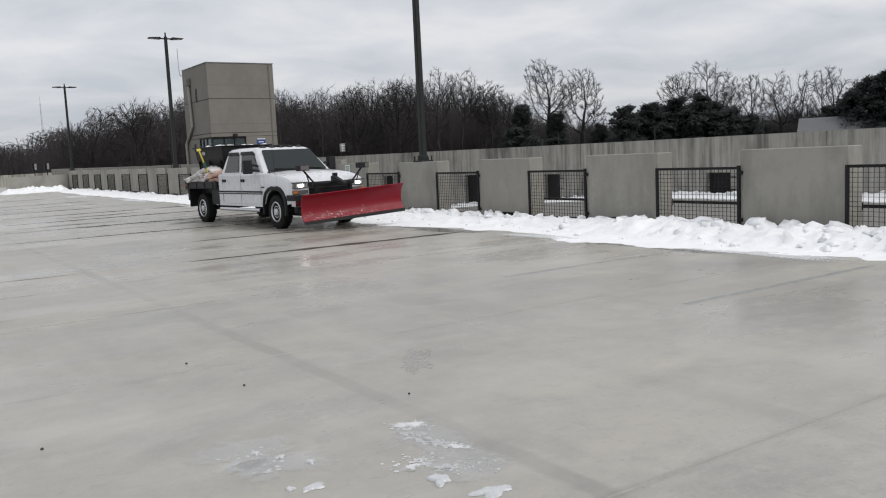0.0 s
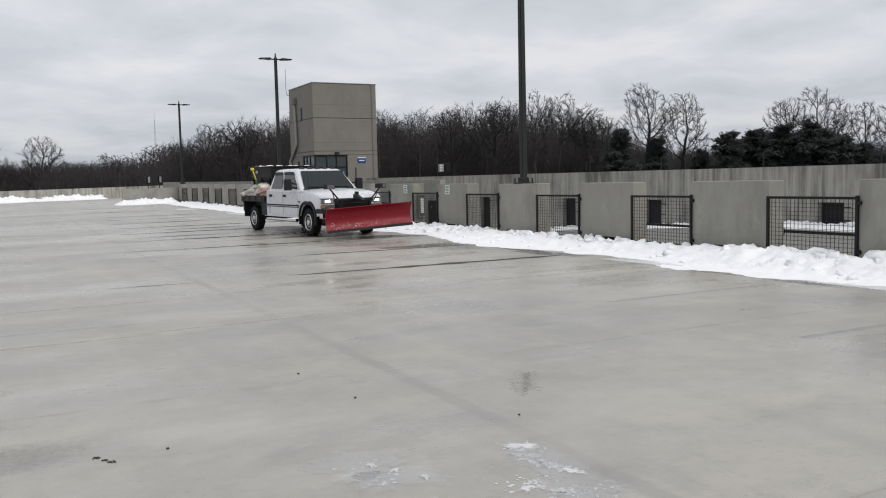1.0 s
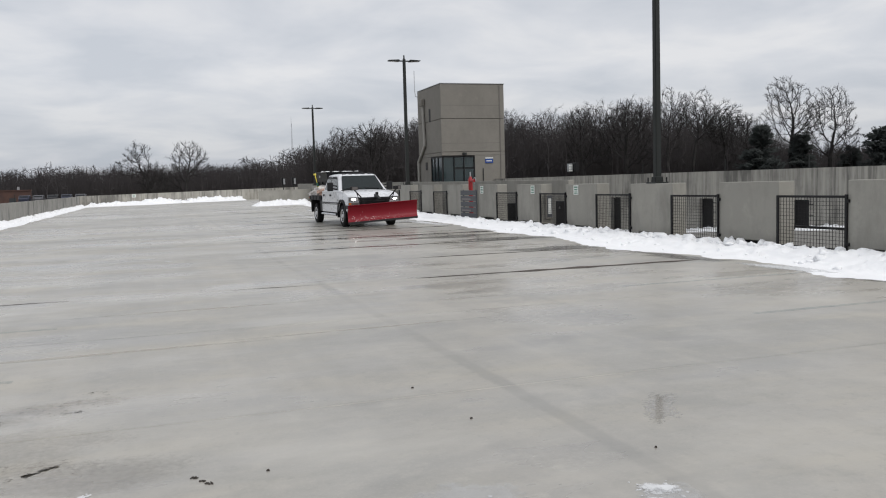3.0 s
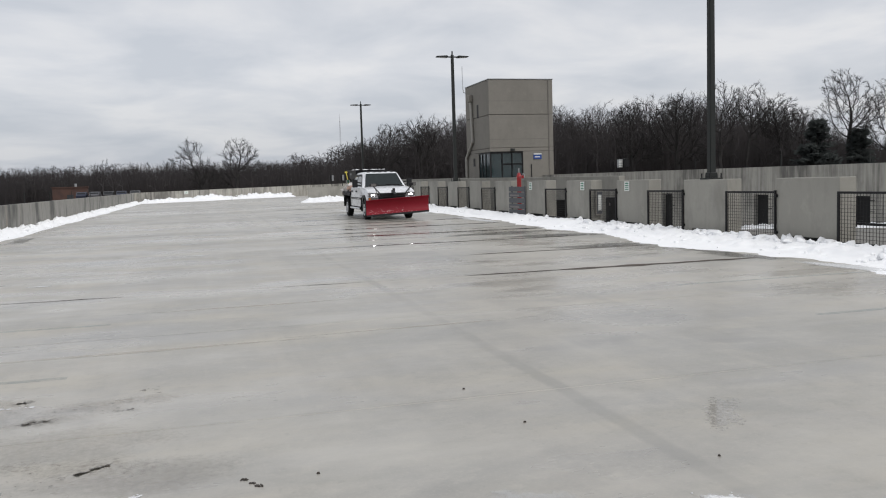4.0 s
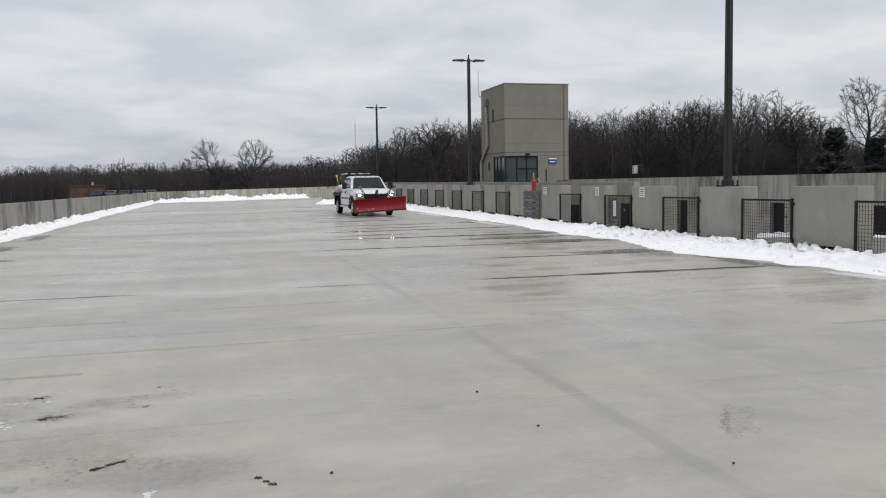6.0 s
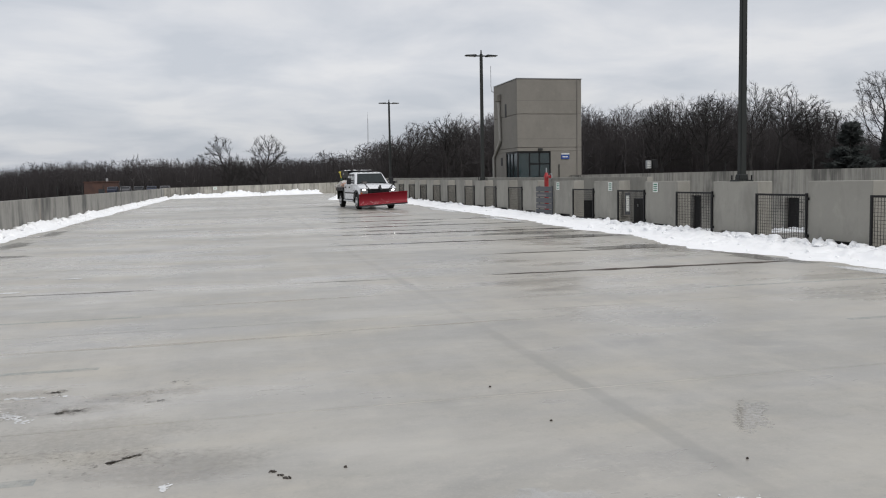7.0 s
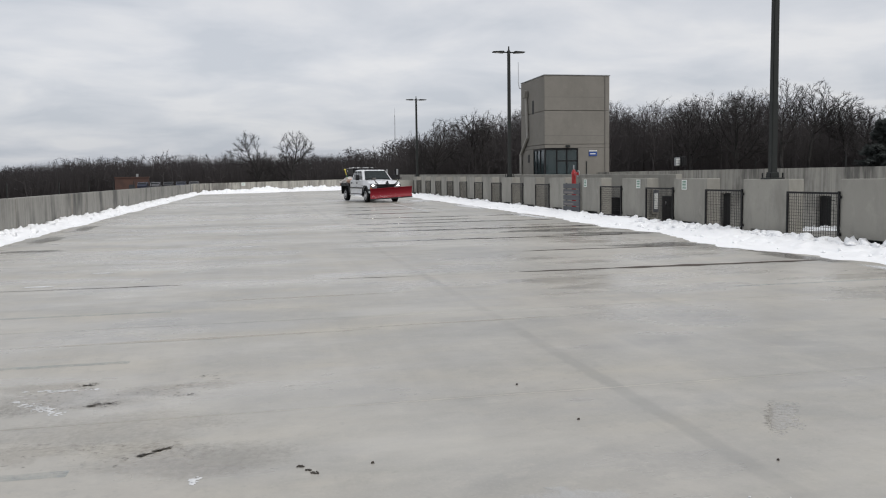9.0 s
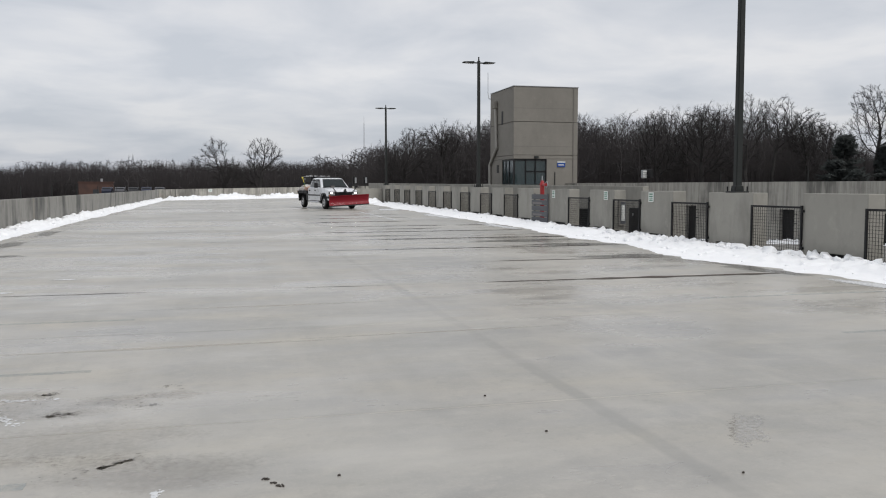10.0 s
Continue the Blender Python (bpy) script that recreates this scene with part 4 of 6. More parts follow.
def far_wood(rng):
    az = rng.uniform(-24, 11)
    d = rng.uniform(230, 420)
    el = np.interp(az, (-24, -16, -13.5, -12, -9, -5, 1, 5.4, 7.7, 9, 11), (1.1, 1.25, 1.4, 1.75, 1.9, 2.05, 2.15, 2.0, 2.6, 3.0, 3.7))
    top = 1.5 + d * math.tan(radians(el * (rng.uniform(0.74, 1.0) + 0.2 * noise.noise((az * 0.9, 3, 7)))))
    x, y, _ = at_bearing(az, d, 0)
    return x, y, -10.5, top + 10.5


woodland("woods", "dense dark bare winter woods", 225, near_wood, 500, 420, 0.48, 5, 0.17, 0.46, 0.0115, 0.012, 0.62, 1)
woodland("woods", "dense dark bare winter woods", 85, deep_wood, 560, 220, 0.6, 7, 0.19, 0.42, 0.015, 0.016, 0.85)
woodland("woods", "dark bare woods behind scattered evergreens", 70, side_wood, 600, 260, 0.55, 5, 0.18, 0.45, 0.0115, 0.0115, 0.7, 1)
woodland("woods", "distant dark line of bare winter woods", 345, far_wood, 700, 100, 0.75, 6, 0.22, 0.3, 0.03, 0.032, 0.9)


def brush(name, label, az0, az1, d0, d1, count, top_el, seed, crest_at):
    """Tangled undergrowth: very many thin upright stems."""
    rng = random.Random(seed)
    V, F = [], []
    for _ in range(count):
        az, d = rng.uniform(az0, az1), rng.uniform(d0, d1)
        x, y, _ = at_bearing(az, d, 0)
        crest = np.interp(az, crest_at[0], crest_at[1])
        crest *= 1 + 0.35 * noise.noise((az * 1.3, seed, 1))
        top = 1.5 + d * math.tan(radians(top_el * crest * rng.uniform(0.35, 1.0)))
        lean = Vector((rng.gauss(0, 0.009 * d), rng.gauss(0, 0.009 * d), 0))
        w = d * 0.0007 * rng.uniform(0.6, 1.6)
        k = len(V)
        V += [(x - w, y + w * 0.4, -11), (x + w, y - w * 0.4, -11), (x + lean.x, y + lean.y, top), (x, y + 2 * w, -11)]
        F += [(k, k + 1, k + 2), (k + 1, k + 3, k + 2), (k + 3, k, k + 2)]
    me = bpy.data.meshes.new(name)
    me.from_pydata(V, [], F)
    me.materials.append(M_WOODS)
    tagged(new(name, me), label, "undergrowth", kind="stuff")


brush("undergrowth", "tangled dark undergrowth in the woods", 9, 42, 122, 175, 42000, 4.3, 801, ((9, 12, 15, 20, 37, 39, 42), (0.42, 0.66, 0.85, 1.0, 0.9, 0.65, 0.5)))
brush("undergrowth", "tangled dark undergrowth below scattered trees", 41, 66, 125, 200, 30000, 1.9, 802, ((41, 66), (1.0, 1.0)))
brush("undergrowth", "distant dark undergrowth", -24, 11, 240, 420, 38000, 1.5, 803, ((-24, -15.5, -12, 0, 11), (0.7, 0.75, 1.0, 1.15, 1.3)))


# ---- cabinets in the lane behind the divider wall ----
def lane_cabinets():
    for x, y, top, hx, hy, label in ((14.72, 33.75, 0.62, 0.22, 0.48, "dark steel utility cabinet against the lane wall"), (14.65, 28.15, 0.78, 0.25, 0.36, "dark steel utility cabinet beside the lane wall")):
        z = lane_z(x, y) - 0.02
        c = thing("utility_cabinet", label, "cabinet", pose(x, y, z))
        part("body", box((-hx, -hy, 0), (hx, hy, top - z), 0.015, 1), M_BLACK, c)
        part("door_handle", box((-hx - 0.03, -0.03, top - z - 0.3), (-hx - 0.002, 0.03, top - z - 0.2)), M_GALV, c)
    y = OPEN_0 + MOD * 4 + OPEN_W + 0.036
    p = thing("call_box", "grey call box with a pale strip window on a pier's side", "call box", pose(WALL_X, y, gz(WALL_X, y)))
    part("housing", box((0.13, -0.12, 0.26), (0.37, 0, 1.08), 0.012, 1), M_TOWER, p)
    part("recess", box((0.165, -0.127, 0.32), (0.34, -0.121, 1.02)), M_GREY, p)
    part("strip_window", box((0.2, -0.134, 0.42), (0.3, -0.128, 0.92)), M_WHITE, p, "pale strip window")


lane_cabinets()


# ---- pickup truck with snow plough; built facing +y, front axle over the origin ----
def paint(name, color, dirt=(0.25, 0.23, 0.2), coat=0.4, rough=0.28):
    m = Mat(name, color, rough)
    n = m.noise(5)
    salt = m.math("MULTIPLY", m.val(n, 0.45, 0.75, 0, 1), 0.09)
    m.color(m.mix(color, dirt, salt)).rough(m.val(n, 0.3, 0.7, rough * 0.75, rough * 1.5))
    m.b.inputs["Coat Weight"].default_value = coat
    m.b.inputs["Specular IOR Level"].default_value = coat + 0.1
    m.b.inputs["Coat Roughness"].default_value = 0.1
    return m.m


def glow(name, color, strength):
    m = Mat(name, color, 0.2)
    m.b.inputs["Emission Color"].default_value = (*color, 1)
    m.b.inputs["Emission Strength"].default_value = strength
    return m.m


M_TRUCK = paint("white_truck_paint", (0.71, 0.72, 0.745), (0.62, 0.61, 0.6))
M_PLOUGH = paint("red_plough_paint", (0.215, 0.006, 0.016), (0.16, 0.012, 0.016), 0.12, 0.42)
M_TRIM = plain("black_plastic_trim", (0.016, 0.016, 0.018), 0.55, spec=0.25)
M_CHROME = plain("chrome", (0.62, 0.63, 0.65), 0.16, 1.0, 0.06)
M_CARGLASS = glass_material("truck_window_glass", (0.06, 0.08, 0.08), 0.02)
M_CABIN = plain("dark_cabin", (0.02, 0.022, 0.023), 0.8, spec=0.2)
M_RUBBER = plain("tyre_rubber", (0.016, 0.016, 0.016), 0.85, spec=0.2)
M_RIM = plain("aluminium_rim", (0.7, 0.7, 0.71), 0.32, 0.5)
M_AMBER = plain("amber_lens", (0.55, 0.16, 0.03), 0.2)
M_LIT = glow("lit_headlamp", (1.0, 0.98, 0.92), 18.0)
M_SMOKE = plain("smoked_lamp_lens", (0.16, 0.15, 0.145), 0.12)
M_CLEAR = plain("clear_lamp_lens", (0.55, 0.56, 0.57), 0.12, 0.2, 0.05)
M_BED = plain("worn_black_bed", (0.035, 0.035, 0.037), 0.6, 0.2, spec=0.3)
M_HOPPER = plain("black_poly_hopper", (0.012, 0.012, 0.014), 0.5, spec=0.25)
M_BAG = plain("white_salt_bag", (0.8, 0.76, 0.73), 0.4, var=0.3, scale=7)
M_BAG2 = plain("orange_printed_salt_bag", (0.75, 0.5, 0.4), 0.45, var=0.45, scale=6)
M_YELLOW = plain("yellow_handle", (0.6, 0.5, 0.05), 0.5)
M_GRIP = plain("dark_green_grip", (0.02, 0.09, 0.06), 0.6)

WHEELBASE, TYRE_R = 4.24, 0.395


def loft(rings, closed=True, caps=True):
    bm = bmesh.new()
    V = [[bm.verts.new(p) for p in ring] for ring in rings]
    n = len(V[0])
    for a, b in zip(V, V[1:]):
        for k in range(n if closed else n - 1):
            j = (k + 1) % n
            bm.faces.new((a[k], a[j], b[j], b[k]))
    if caps:
        bm.faces.new(V[0])
        bm.faces.new(list(reversed(V[-1])))
    return bm


def sheet(corners, depth):
    """A thin panel from four corners, thickened along its normal."""
    c = [Vector(p) for p in corners]
    n = (c[1] - c[0]).cross(c[3] - c[0]).normalized() * depth
    return loft([[tuple(p) for p in c], [tuple(p + n) for p in c]])


def lathe(profile, n=28):
    """Turns (radius, x) pairs round the x axis."""
    rings = []
    for r, x in profile:
        rings.append([(x, r * math.cos(math.tau * k / n), r * math.sin(math.tau * k / n)) for k in range(n)])
    return loft(rings)


def build_wheel(truck, x, y):
    s = 1 if x > 0 else -1
    wheel = part("wheel", lathe([(0.09, -0.10 * s), (0.09, 0.09 * s), (0.07, 0.135 * s), (0.03, 0.145 * s)]), M_RIM, truck, smooth=40, m=pose(x, y, TYRE_R))
    w = 0.128
    part("tyre", lathe([(0.215, -w * 0.8), (0.26, -w), (0.345, -w), (0.385, -w * 0.8), (0.395, -w * 0.4), (0.395, w * 0.4), (0.385, w * 0.8), (0.345, w), (0.26, w), (0.215, w * 0.8)], 36), M_RUBBER, wheel, "black winter tyre", 35)
    part("rim", lathe([(0.238, -0.09 * s), (0.242, 0.118 * s), (0.222, 0.134 * s), (0.20, 0.085 * s), (0.13, 0.105 * s), (0.06, 0.08 * s)], 30), M_RIM, wheel, "bright aluminium rim", 35)
    bm = bmesh.new()
    for k in range(8):
        t = math.tau * k / 8
        c = (0.0, 0.152 * math.cos(t), 0.152 * math.sin(t))
        add_tube(bm, (0.07 * s, c[1] * 1.12, c[2] * 1.12), (0.102 * s, c[1] * 1.12, c[2] * 1.12), 0.032, n=8)
    part("vent_holes", bm, M_TRIM, wheel)
    bm = bmesh.new()
    for k in range(40):
        t = math.tau * k / 40
        m = Matrix.Rotation(t, 4, "X")
        for xx in (-0.075, 0.0, 0.075):
            r = bmesh.ops.create_cube(bm, size=1, matrix=m @ Matrix.Translation((xx + (0.012 if k % 2 else -0.012), 0, 0.397)) @ Matrix.Diagonal((0.05, 0.035, 0.012, 1)))
    tagged(part("tread", bm, M_RUBBER, wheel), kind="stuff")
    return wheel


def side_at(u, v, s, out=0.0):
    """A point on the cab's sloping side: u from windscreen to rear, v from belt to roof."""
    def mixed(a, b, t):
        return a + (b - a) * t
    return (s * (mixed(0.925, 0.735, v) + out), mixed(mixed(-0.55, -3.06, u), mixed(-1.22, -2.95, u), v), mixed(1.30, 1.87, v) + out * 0.3)


def build_truck():
    truck = thing("pickup_truck", "white crew cab flatbed pickup with a red snow plough", "truck")
    arch = [(0.53 * math.cos(radians(a)), 0.40 + 0.53 * math.sin(radians(a))) for a in range(20, 161, 14)]
    rings = []
    for x, dz, dy in ((-0.985, 0.075, 0.12), (-0.945, 0.02, 0.05), (-0.62, 0.0, 0.0), (-0.3, -0.02, -0.01), (0.3, -0.02, -0.01), (0.62, 0.0, 0.0), (0.945, 0.02, 0.05), (0.985, 0.075, 0.12)):
        prof = [(-3.08, 0.50), (-3.08, 1.315 - dz * 0.5), (-2.0, 1.32 - dz * 0.5), (-0.62, 1.32 - dz * 0.6), (-0.45, 1.32 - dz), (0.2, 1.265 - dz),
                (0.6, 1.19 - dz), (0.78 - dy * 0.7, 1.12 - dz * 0.8), (0.85 - dy, 1.05 - dz * 0.4), (0.86 - dy, 0.78), (0.84 - dy, 0.60), (0.62, 0.575)] + arch + [(-0.56, 0.50)]
        rings.append([(x, y, z) for y, z in prof])
    part("body", loft(rings), M_TRUCK, truck, "glossy white body shell", 38)
    part("engine_bay", box((-0.72, -0.7, 0.3), (0.72, 0.75, 1.0)), M_TRIM, truck)
    for s in (-1, 1):
        part("frame_rail", box((0.36 * s - 0.05, -5.4, 0.5), (0.36 * s + 0.05, 0.6, 0.68)), M_BLACK, truck)
    for y in (0.0, -WHEELBASE):
        part("axle", tube((-0.8, y, TYRE_R), (0.8, y, TYRE_R), 0.06), M_BLACK, truck)
    # greenhouse
    def ring(z, hx, y0, y1, c):
        return [(-hx, y0 - c, z), (-hx + c, y0, z), (hx - c, y0, z), (hx, y0 - c, z), (hx, y1 + c, z), (hx - c, y1, z), (-hx + c, y1, z), (-hx, y1 + c, z)]
    part("cab", loft([ring(1.27, 0.93, -0.53, -3.07, 0.06), ring(1.30, 0.925, -0.55, -3.06, 0.06), ring(1.87, 0.735, -1.22, -2.95, 0.10), ring(1.915, 0.68, -1.32, -2.9, 0.12), ring(1.94, 0.55, -1.5, -2.78, 0.12)]), M_TRUCK, truck, "white cab roof and pillars", 35)
    ws = [(-0.80, -0.60, 1.335), (0.80, -0.60, 1.335), (0.655, -1.165, 1.845), (-0.655, -1.165, 1.845)]
    part("windscreen_backing", sheet([(x, y + 0.008, z + 0.006) for x, y, z in ws], 0.006), M_CABIN, truck)
    screen = part("windscreen", sheet([(x, y + 0.03, z + 0.02) for x, y, z in ws], 0.006), M_CARGLASS, truck, "tinted windscreen")
    for x in (-0.35, 0.35):
        part("wiper", tube((x - 0.3, -0.58, 1.375), (x + 0.28, -0.60, 1.40), 0.012, n=6), M_TRIM, screen)
    part("cowl", box((-0.84, -0.62, 1.30), (0.84, -0.50, 1.335), 0.01, 1), M_TRIM, truck)
    rw = [(0.66, -3.03, 1.36), (-0.66, -3.03, 1.36), (-0.58, -2.975, 1.8), (0.58, -2.975, 1.8)]
    part("rear_window", sheet([(x, y - 0.02, z) for x, y, z in rw], 0.006), M_CARGLASS, truck)
    for s in (-1, 1):
        for name, u0, u1, y0, y1 in (("front_door", 0.10, 0.50, -0.70, -1.74), ("rear_door", 0.555, 0.90, -1.765, -2.82)):
            lo, hi = sorted((0.985 * s, 0.996 * s))
            door = part(name, prism([(y0, 0.56), (y0, 1.27), (y1, 1.27), (y1, 0.56)] if name == "front_door" else [(y0, 0.56), (y0, 1.27), (y1, 1.27), (y1, 0.9), (y1 + 0.12, 0.56)], "x", lo, hi, 0.004), M_TRUCK, truck)
            hy = y1 + 0.13
            part("handle", box((min(0.996 * s, 1.03 * s), hy - 0.09, 1.10), (max(0.996 * s, 1.03 * s), hy + 0.09, 1.17), 0.012, 2), M_TRIM, door, "black door handle")
            q = [(u0, 0.07), (u1, 0.07), (u1 - 0.01, 0.86), (u0 + 0.03, 0.86)]
            part("window_backing", sheet([side_at(u, v, s, 0.004) for u, v in q], 0.004 * -s), M_CABIN, door)
            part("window", sheet([side_at(u, v, s, 0.014) for u, v in q], 0.004 * -s), M_CARGLASS, door, "dark tinted side window")
            vq = [(u0 - 0.02, 0.80), (u1 + 0.01, 0.80), (u1 + 0.005, 0.94), (u0 + 0.03, 0.94)]
            part("visor", sheet([side_at(u, v, s, 0.024) for u, v in vq], 0.01 * -s), M_TRIM, door, "black window visor")
            part("seam", box((min(0.986 * s, 0.990 * s), y1 - 0.02, 0.58), (max(0.986 * s, 0.990 * s), y1 - 0.004, 1.28)), M_TRIM, truck)
        lo, hi = sorted((0.997 * s, 1.012 * s))
        part("side_moulding", box((lo, -3.05, 0.80), (hi, -0.60, 0.88), 0.004, 1), M_TRIM, truck, "black side moulding")
        part("chrome_strip", box((min(1.0125 * s, 1.018 * s), -3.05, 0.825), (max(1.0125 * s, 1.018 * s), -0.60, 0.84)), M_CHROME, truck)
        part("badge", box((min(0.987 * s, 0.993 * s), -0.66, 0.955), (max(0.987 * s, 0.993 * s), -0.50, 0.985)), M_TRIM, truck)
        flare = []
        for a in range(-8, 189, 14):
            c, sn = math.cos(radians(a)), math.sin(radians(a))
            q = 0.97 + 0.11 * abs(c * sn) * 2 * (sn > 0)
            flare.append([(s * xx, r * q * c, 0.40 + r * q * sn) for xx, r in ((0.93, 0.53), (1.02, 0.515), (1.03, 0.545), (1.02, 0.59), (0.985, 0.605))])
        part("fender_flare", loft(flare, True, True), M_TRIM, truck, "black fender flare", 40)
        well = [[(s * xx, r * math.cos(radians(a)), 0.40 + r * math.sin(radians(a))) for xx, r in ((0.6, 0.5), (0.975, 0.5), (0.975, 0.522), (0.6, 0.522))] for a in range(0, 181, 15)]
        part("wheel_well", loft(well, True, True), M_TRIM, truck, "", 60)
        bar = part("running_board", tube((1.02 * s, -0.68, 0.42), (1.02 * s, -2.95, 0.42), 0.045, n=12), M_CHROME, truck, "chrome running board", 40)
        for y in (-0.9, -2.6):
            part("bracket", box((min(0.7 * s, 1.0 * s), y - 0.03, 0.43), (max(0.7 * s, 1.0 * s), y + 0.03, 0.47)), M_BLACK, bar)
        mirror = part("mirror", box((min(1.06 * s, 1.27 * s), -1.02, 1.30), (max(1.06 * s, 1.27 * s), -0.88, 1.63), 0.035, 3), M_TRIM, truck, "large black towing mirror", 40)
        part("mirror_glass", box((min(1.08 * s, 1.25 * s), -1.026, 1.33), (max(1.08 * s, 1.25 * s), -1.021, 1.6)), M_CHROME, mirror)
        arm = tube((0.9 * s, -0.86, 1.36), (1.1 * s, -0.94, 1.40), 0.025)
        add_tube(arm, (0.9 * s, -0.9, 1.48), (1.1 * s, -0.94, 1.52), 0.025)
        part("mirror_arm", arm, M_TRIM, mirror)
        lo, hi = sorted((0.57 * s, 0.955 * s))
        lampb = part("headlight", prism([(lo, 0.93), (hi, 0.93), (hi - 0.02 * (s > 0), 1.06), (lo, 1.06)], "y", 0.76, 0.865, 0.01), M_SMOKE, truck, "lit rectangular headlight")
        part("reflector", box((0.75 * s - 0.14, 0.8655, 0.95), (0.75 * s + 0.14, 0.8685, 1.04)), M_CLEAR, lampb, "bright headlamp reflector")
        part("divider", box((0.64 * s - 0.008, 0.8655, 0.94), (0.64 * s + 0.008, 0.8695, 1.05)), M_CHROME, lampb)
        part("surround", box((lo - 0.02, 0.77, 1.061), (hi + 0.012, 0.86, 1.075), 0.004, 1), M_TRIM, lampb)
        part("bulb", box((0.77 * s - 0.06, 0.869, 0.97), (0.77 * s + 0.06, 0.876, 1.025), 0.003, 1), M_LIT, lampb, "glowing headlamp lens")
        part("turn_signal", prism([(lo, 0.80), (hi, 0.80), (hi, 0.895), (lo, 0.895)], "y", 0.755, 0.862, 0.01), M_SMOKE, truck, "smoked lower turn signal")
        part("amber_corner", box((min(0.86 * s, 0.95 * s), 0.8625, 0.815), (max(0.86 * s, 0.95 * s), 0.866, 0.88)), M_AMBER, truck, "amber corner lens")
        part("side_marker", box((min(0.955 * s, 0.975 * s), 0.60, 0.82), (max(0.955 * s, 0.975 * s), 0.72, 0.88)), M_AMBER, truck, "amber side marker")
        part("fog_lamp", tube((0.7 * s, 0.98, 0.55), (0.7 * s, 0.99, 0.55), 0.06, n=14), M_CLEAR, truck)
    part("grille", box((-0.565, 0.80, 0.79), (0.565, 0.872, 1.068), 0.01, 1), M_TRIM, truck, "black grille")
    part("grille_bar", box((-0.57, 0.873, 0.915), (0.57, 0.885, 0.94), 0.006, 1), M_BED, truck)
    bumper = part("bumper", box((-1.0, 0.80, 0.52), (1.0, 0.98, 0.745), 0.035, 3), M_CHROME, truck, "chrome front bumper", 40)
    part("bumper_pad", box((-1.012, 0.60, 0.66), (1.012, 0.995, 0.792), 0.02, 2), M_TRIM, bumper, "black bumper cap")
    part("valance", box((-0.9, 0.72, 0.38), (0.9, 0.9, 0.518), 0.02, 2), M_TRIM, truck)
    for x in (-0.5, -0.25, 0.0, 0.25, 0.5):
        part("roof_light", prism([(-1.5, 1.925), (-1.34, 1.905), (-1.34, 1.94), (-1.42, 1.975), (-1.5, 1.975)], "x", x - 0.055, x + 0.055, 0.008), M_TRIM, truck, "cab roof marker light")
    part("beacon_bar", box((-0.25, -1.55, 1.94), (0.25, -1.44, 1.985), 0.012, 1), M_TRIM, truck)
    ant = tube((0.86, -0.15, 1.27), (0.88, -0.2, 2.0), 0.006, 0.003, 6)
    part("aerial", ant, M_TRIM, truck)
    # flatbed
    bed = part("flatbed", box((-0.97, -5.26, 1.0), (0.97, -3.2, 1.06)), M_BED, truck, "worn black steel flatbed")
    for s in (-1, 1):
        part("side_rail", box((min(0.97 * s, 1.03 * s), -5.26, 0.93), (max(0.97 * s, 1.03 * s), -3.2, 1.12), 0.008, 1), M_BED, bed)
        part("mud_flap", box((min(0.7 * s, 1.0 * s), -5.06, 0.42), (max(0.7 * s, 1.0 * s), -5.02, 0.99)), M_RUBBER, bed)
        part("tool_box", box((min(0.6 * s, 0.96 * s), -5.26, 0.6), (max(0.6 * s, 0.96 * s), -5.09, 0.99), 0.01, 1), M_BLACK, bed)
        part("under_box", box((min(0.55 * s, 0.92 * s), -3.72, 0.5), (max(0.55 * s, 0.92 * s), -3.15, 0.99), 0.01, 1), M_BLACK, bed)
        part("marker_light", box((min(1.03 * s, 1.04 * s), -5.24, 1.0), (max(1.03 * s, 1.04 * s), -5.16, 1.05)), M_AMBER, bed)
        for y in (-3.4, -3.95, -4.5, -5.05):
            part("stake_pocket", box((min(1.03 * s, 1.05 * s), y - 0.05, 0.95), (max(1.03 * s, 1.05 * s), y + 0.05, 1.1)), M_BED, bed)
    part("cross_beam", box((-0.7, -5.2, 0.7), (0.7, -3.3, 0.99)), M_BLACK, bed)
    part("rear_bar", box((-0.97, -5.32, 0.9), (0.97, -5.265, 1.06)), M_BED, bed)
    # salt spreader bolted to the bed
    hop = part("salt_spreader", loft([[(-0.4, -3.5, 1.09), (0.4, -3.5, 1.09), (0.4, -5.06, 1.09), (-0.4, -5.06, 1.09)], [(-0.68, -3.38, 1.72), (0.68, -3.38, 1.72), (0.68, -5.12, 1.72), (-0.68, -5.12, 1.72)], [(-0.71, -3.36, 2.02), (0.71, -3.36, 2.02), (0.71, -5.14, 2.02), (-0.71, -5.14, 2.02)]]), M_HOPPER, truck, "black poly salt spreader hopper")
    part("rim", box((-0.77, -5.2, 2.022), (0.77, -3.31, 2.06), 0.012, 1), M_HOPPER, hop)
    for s in (-1, 1):
        for y in (-3.6, -4.3, -5.0):
            part("leg", tube((0.58 * s, y, 1.06), (0.665 * s, y, 1.66), 0.03, n=8), M_BLACK, hop)
        part("oval_emblem", prism([(-4.55 + 0.12 * math.cos(t), 1.88 + 0.05 * math.sin(t)) for t in [math.tau * k / 16 for k in range(16)]], "x", min(0.71 * s, 0.716 * s), max(0.71 * s, 0.716 * s)), M_GALV, hop, "pale oval emblem")
    part("spinner_chute", box((-0.2, -5.52, 0.7), (0.2, -5.2, 1.3), 0.03, 1), M_HOPPER, hop)
    bm = bmesh.new()
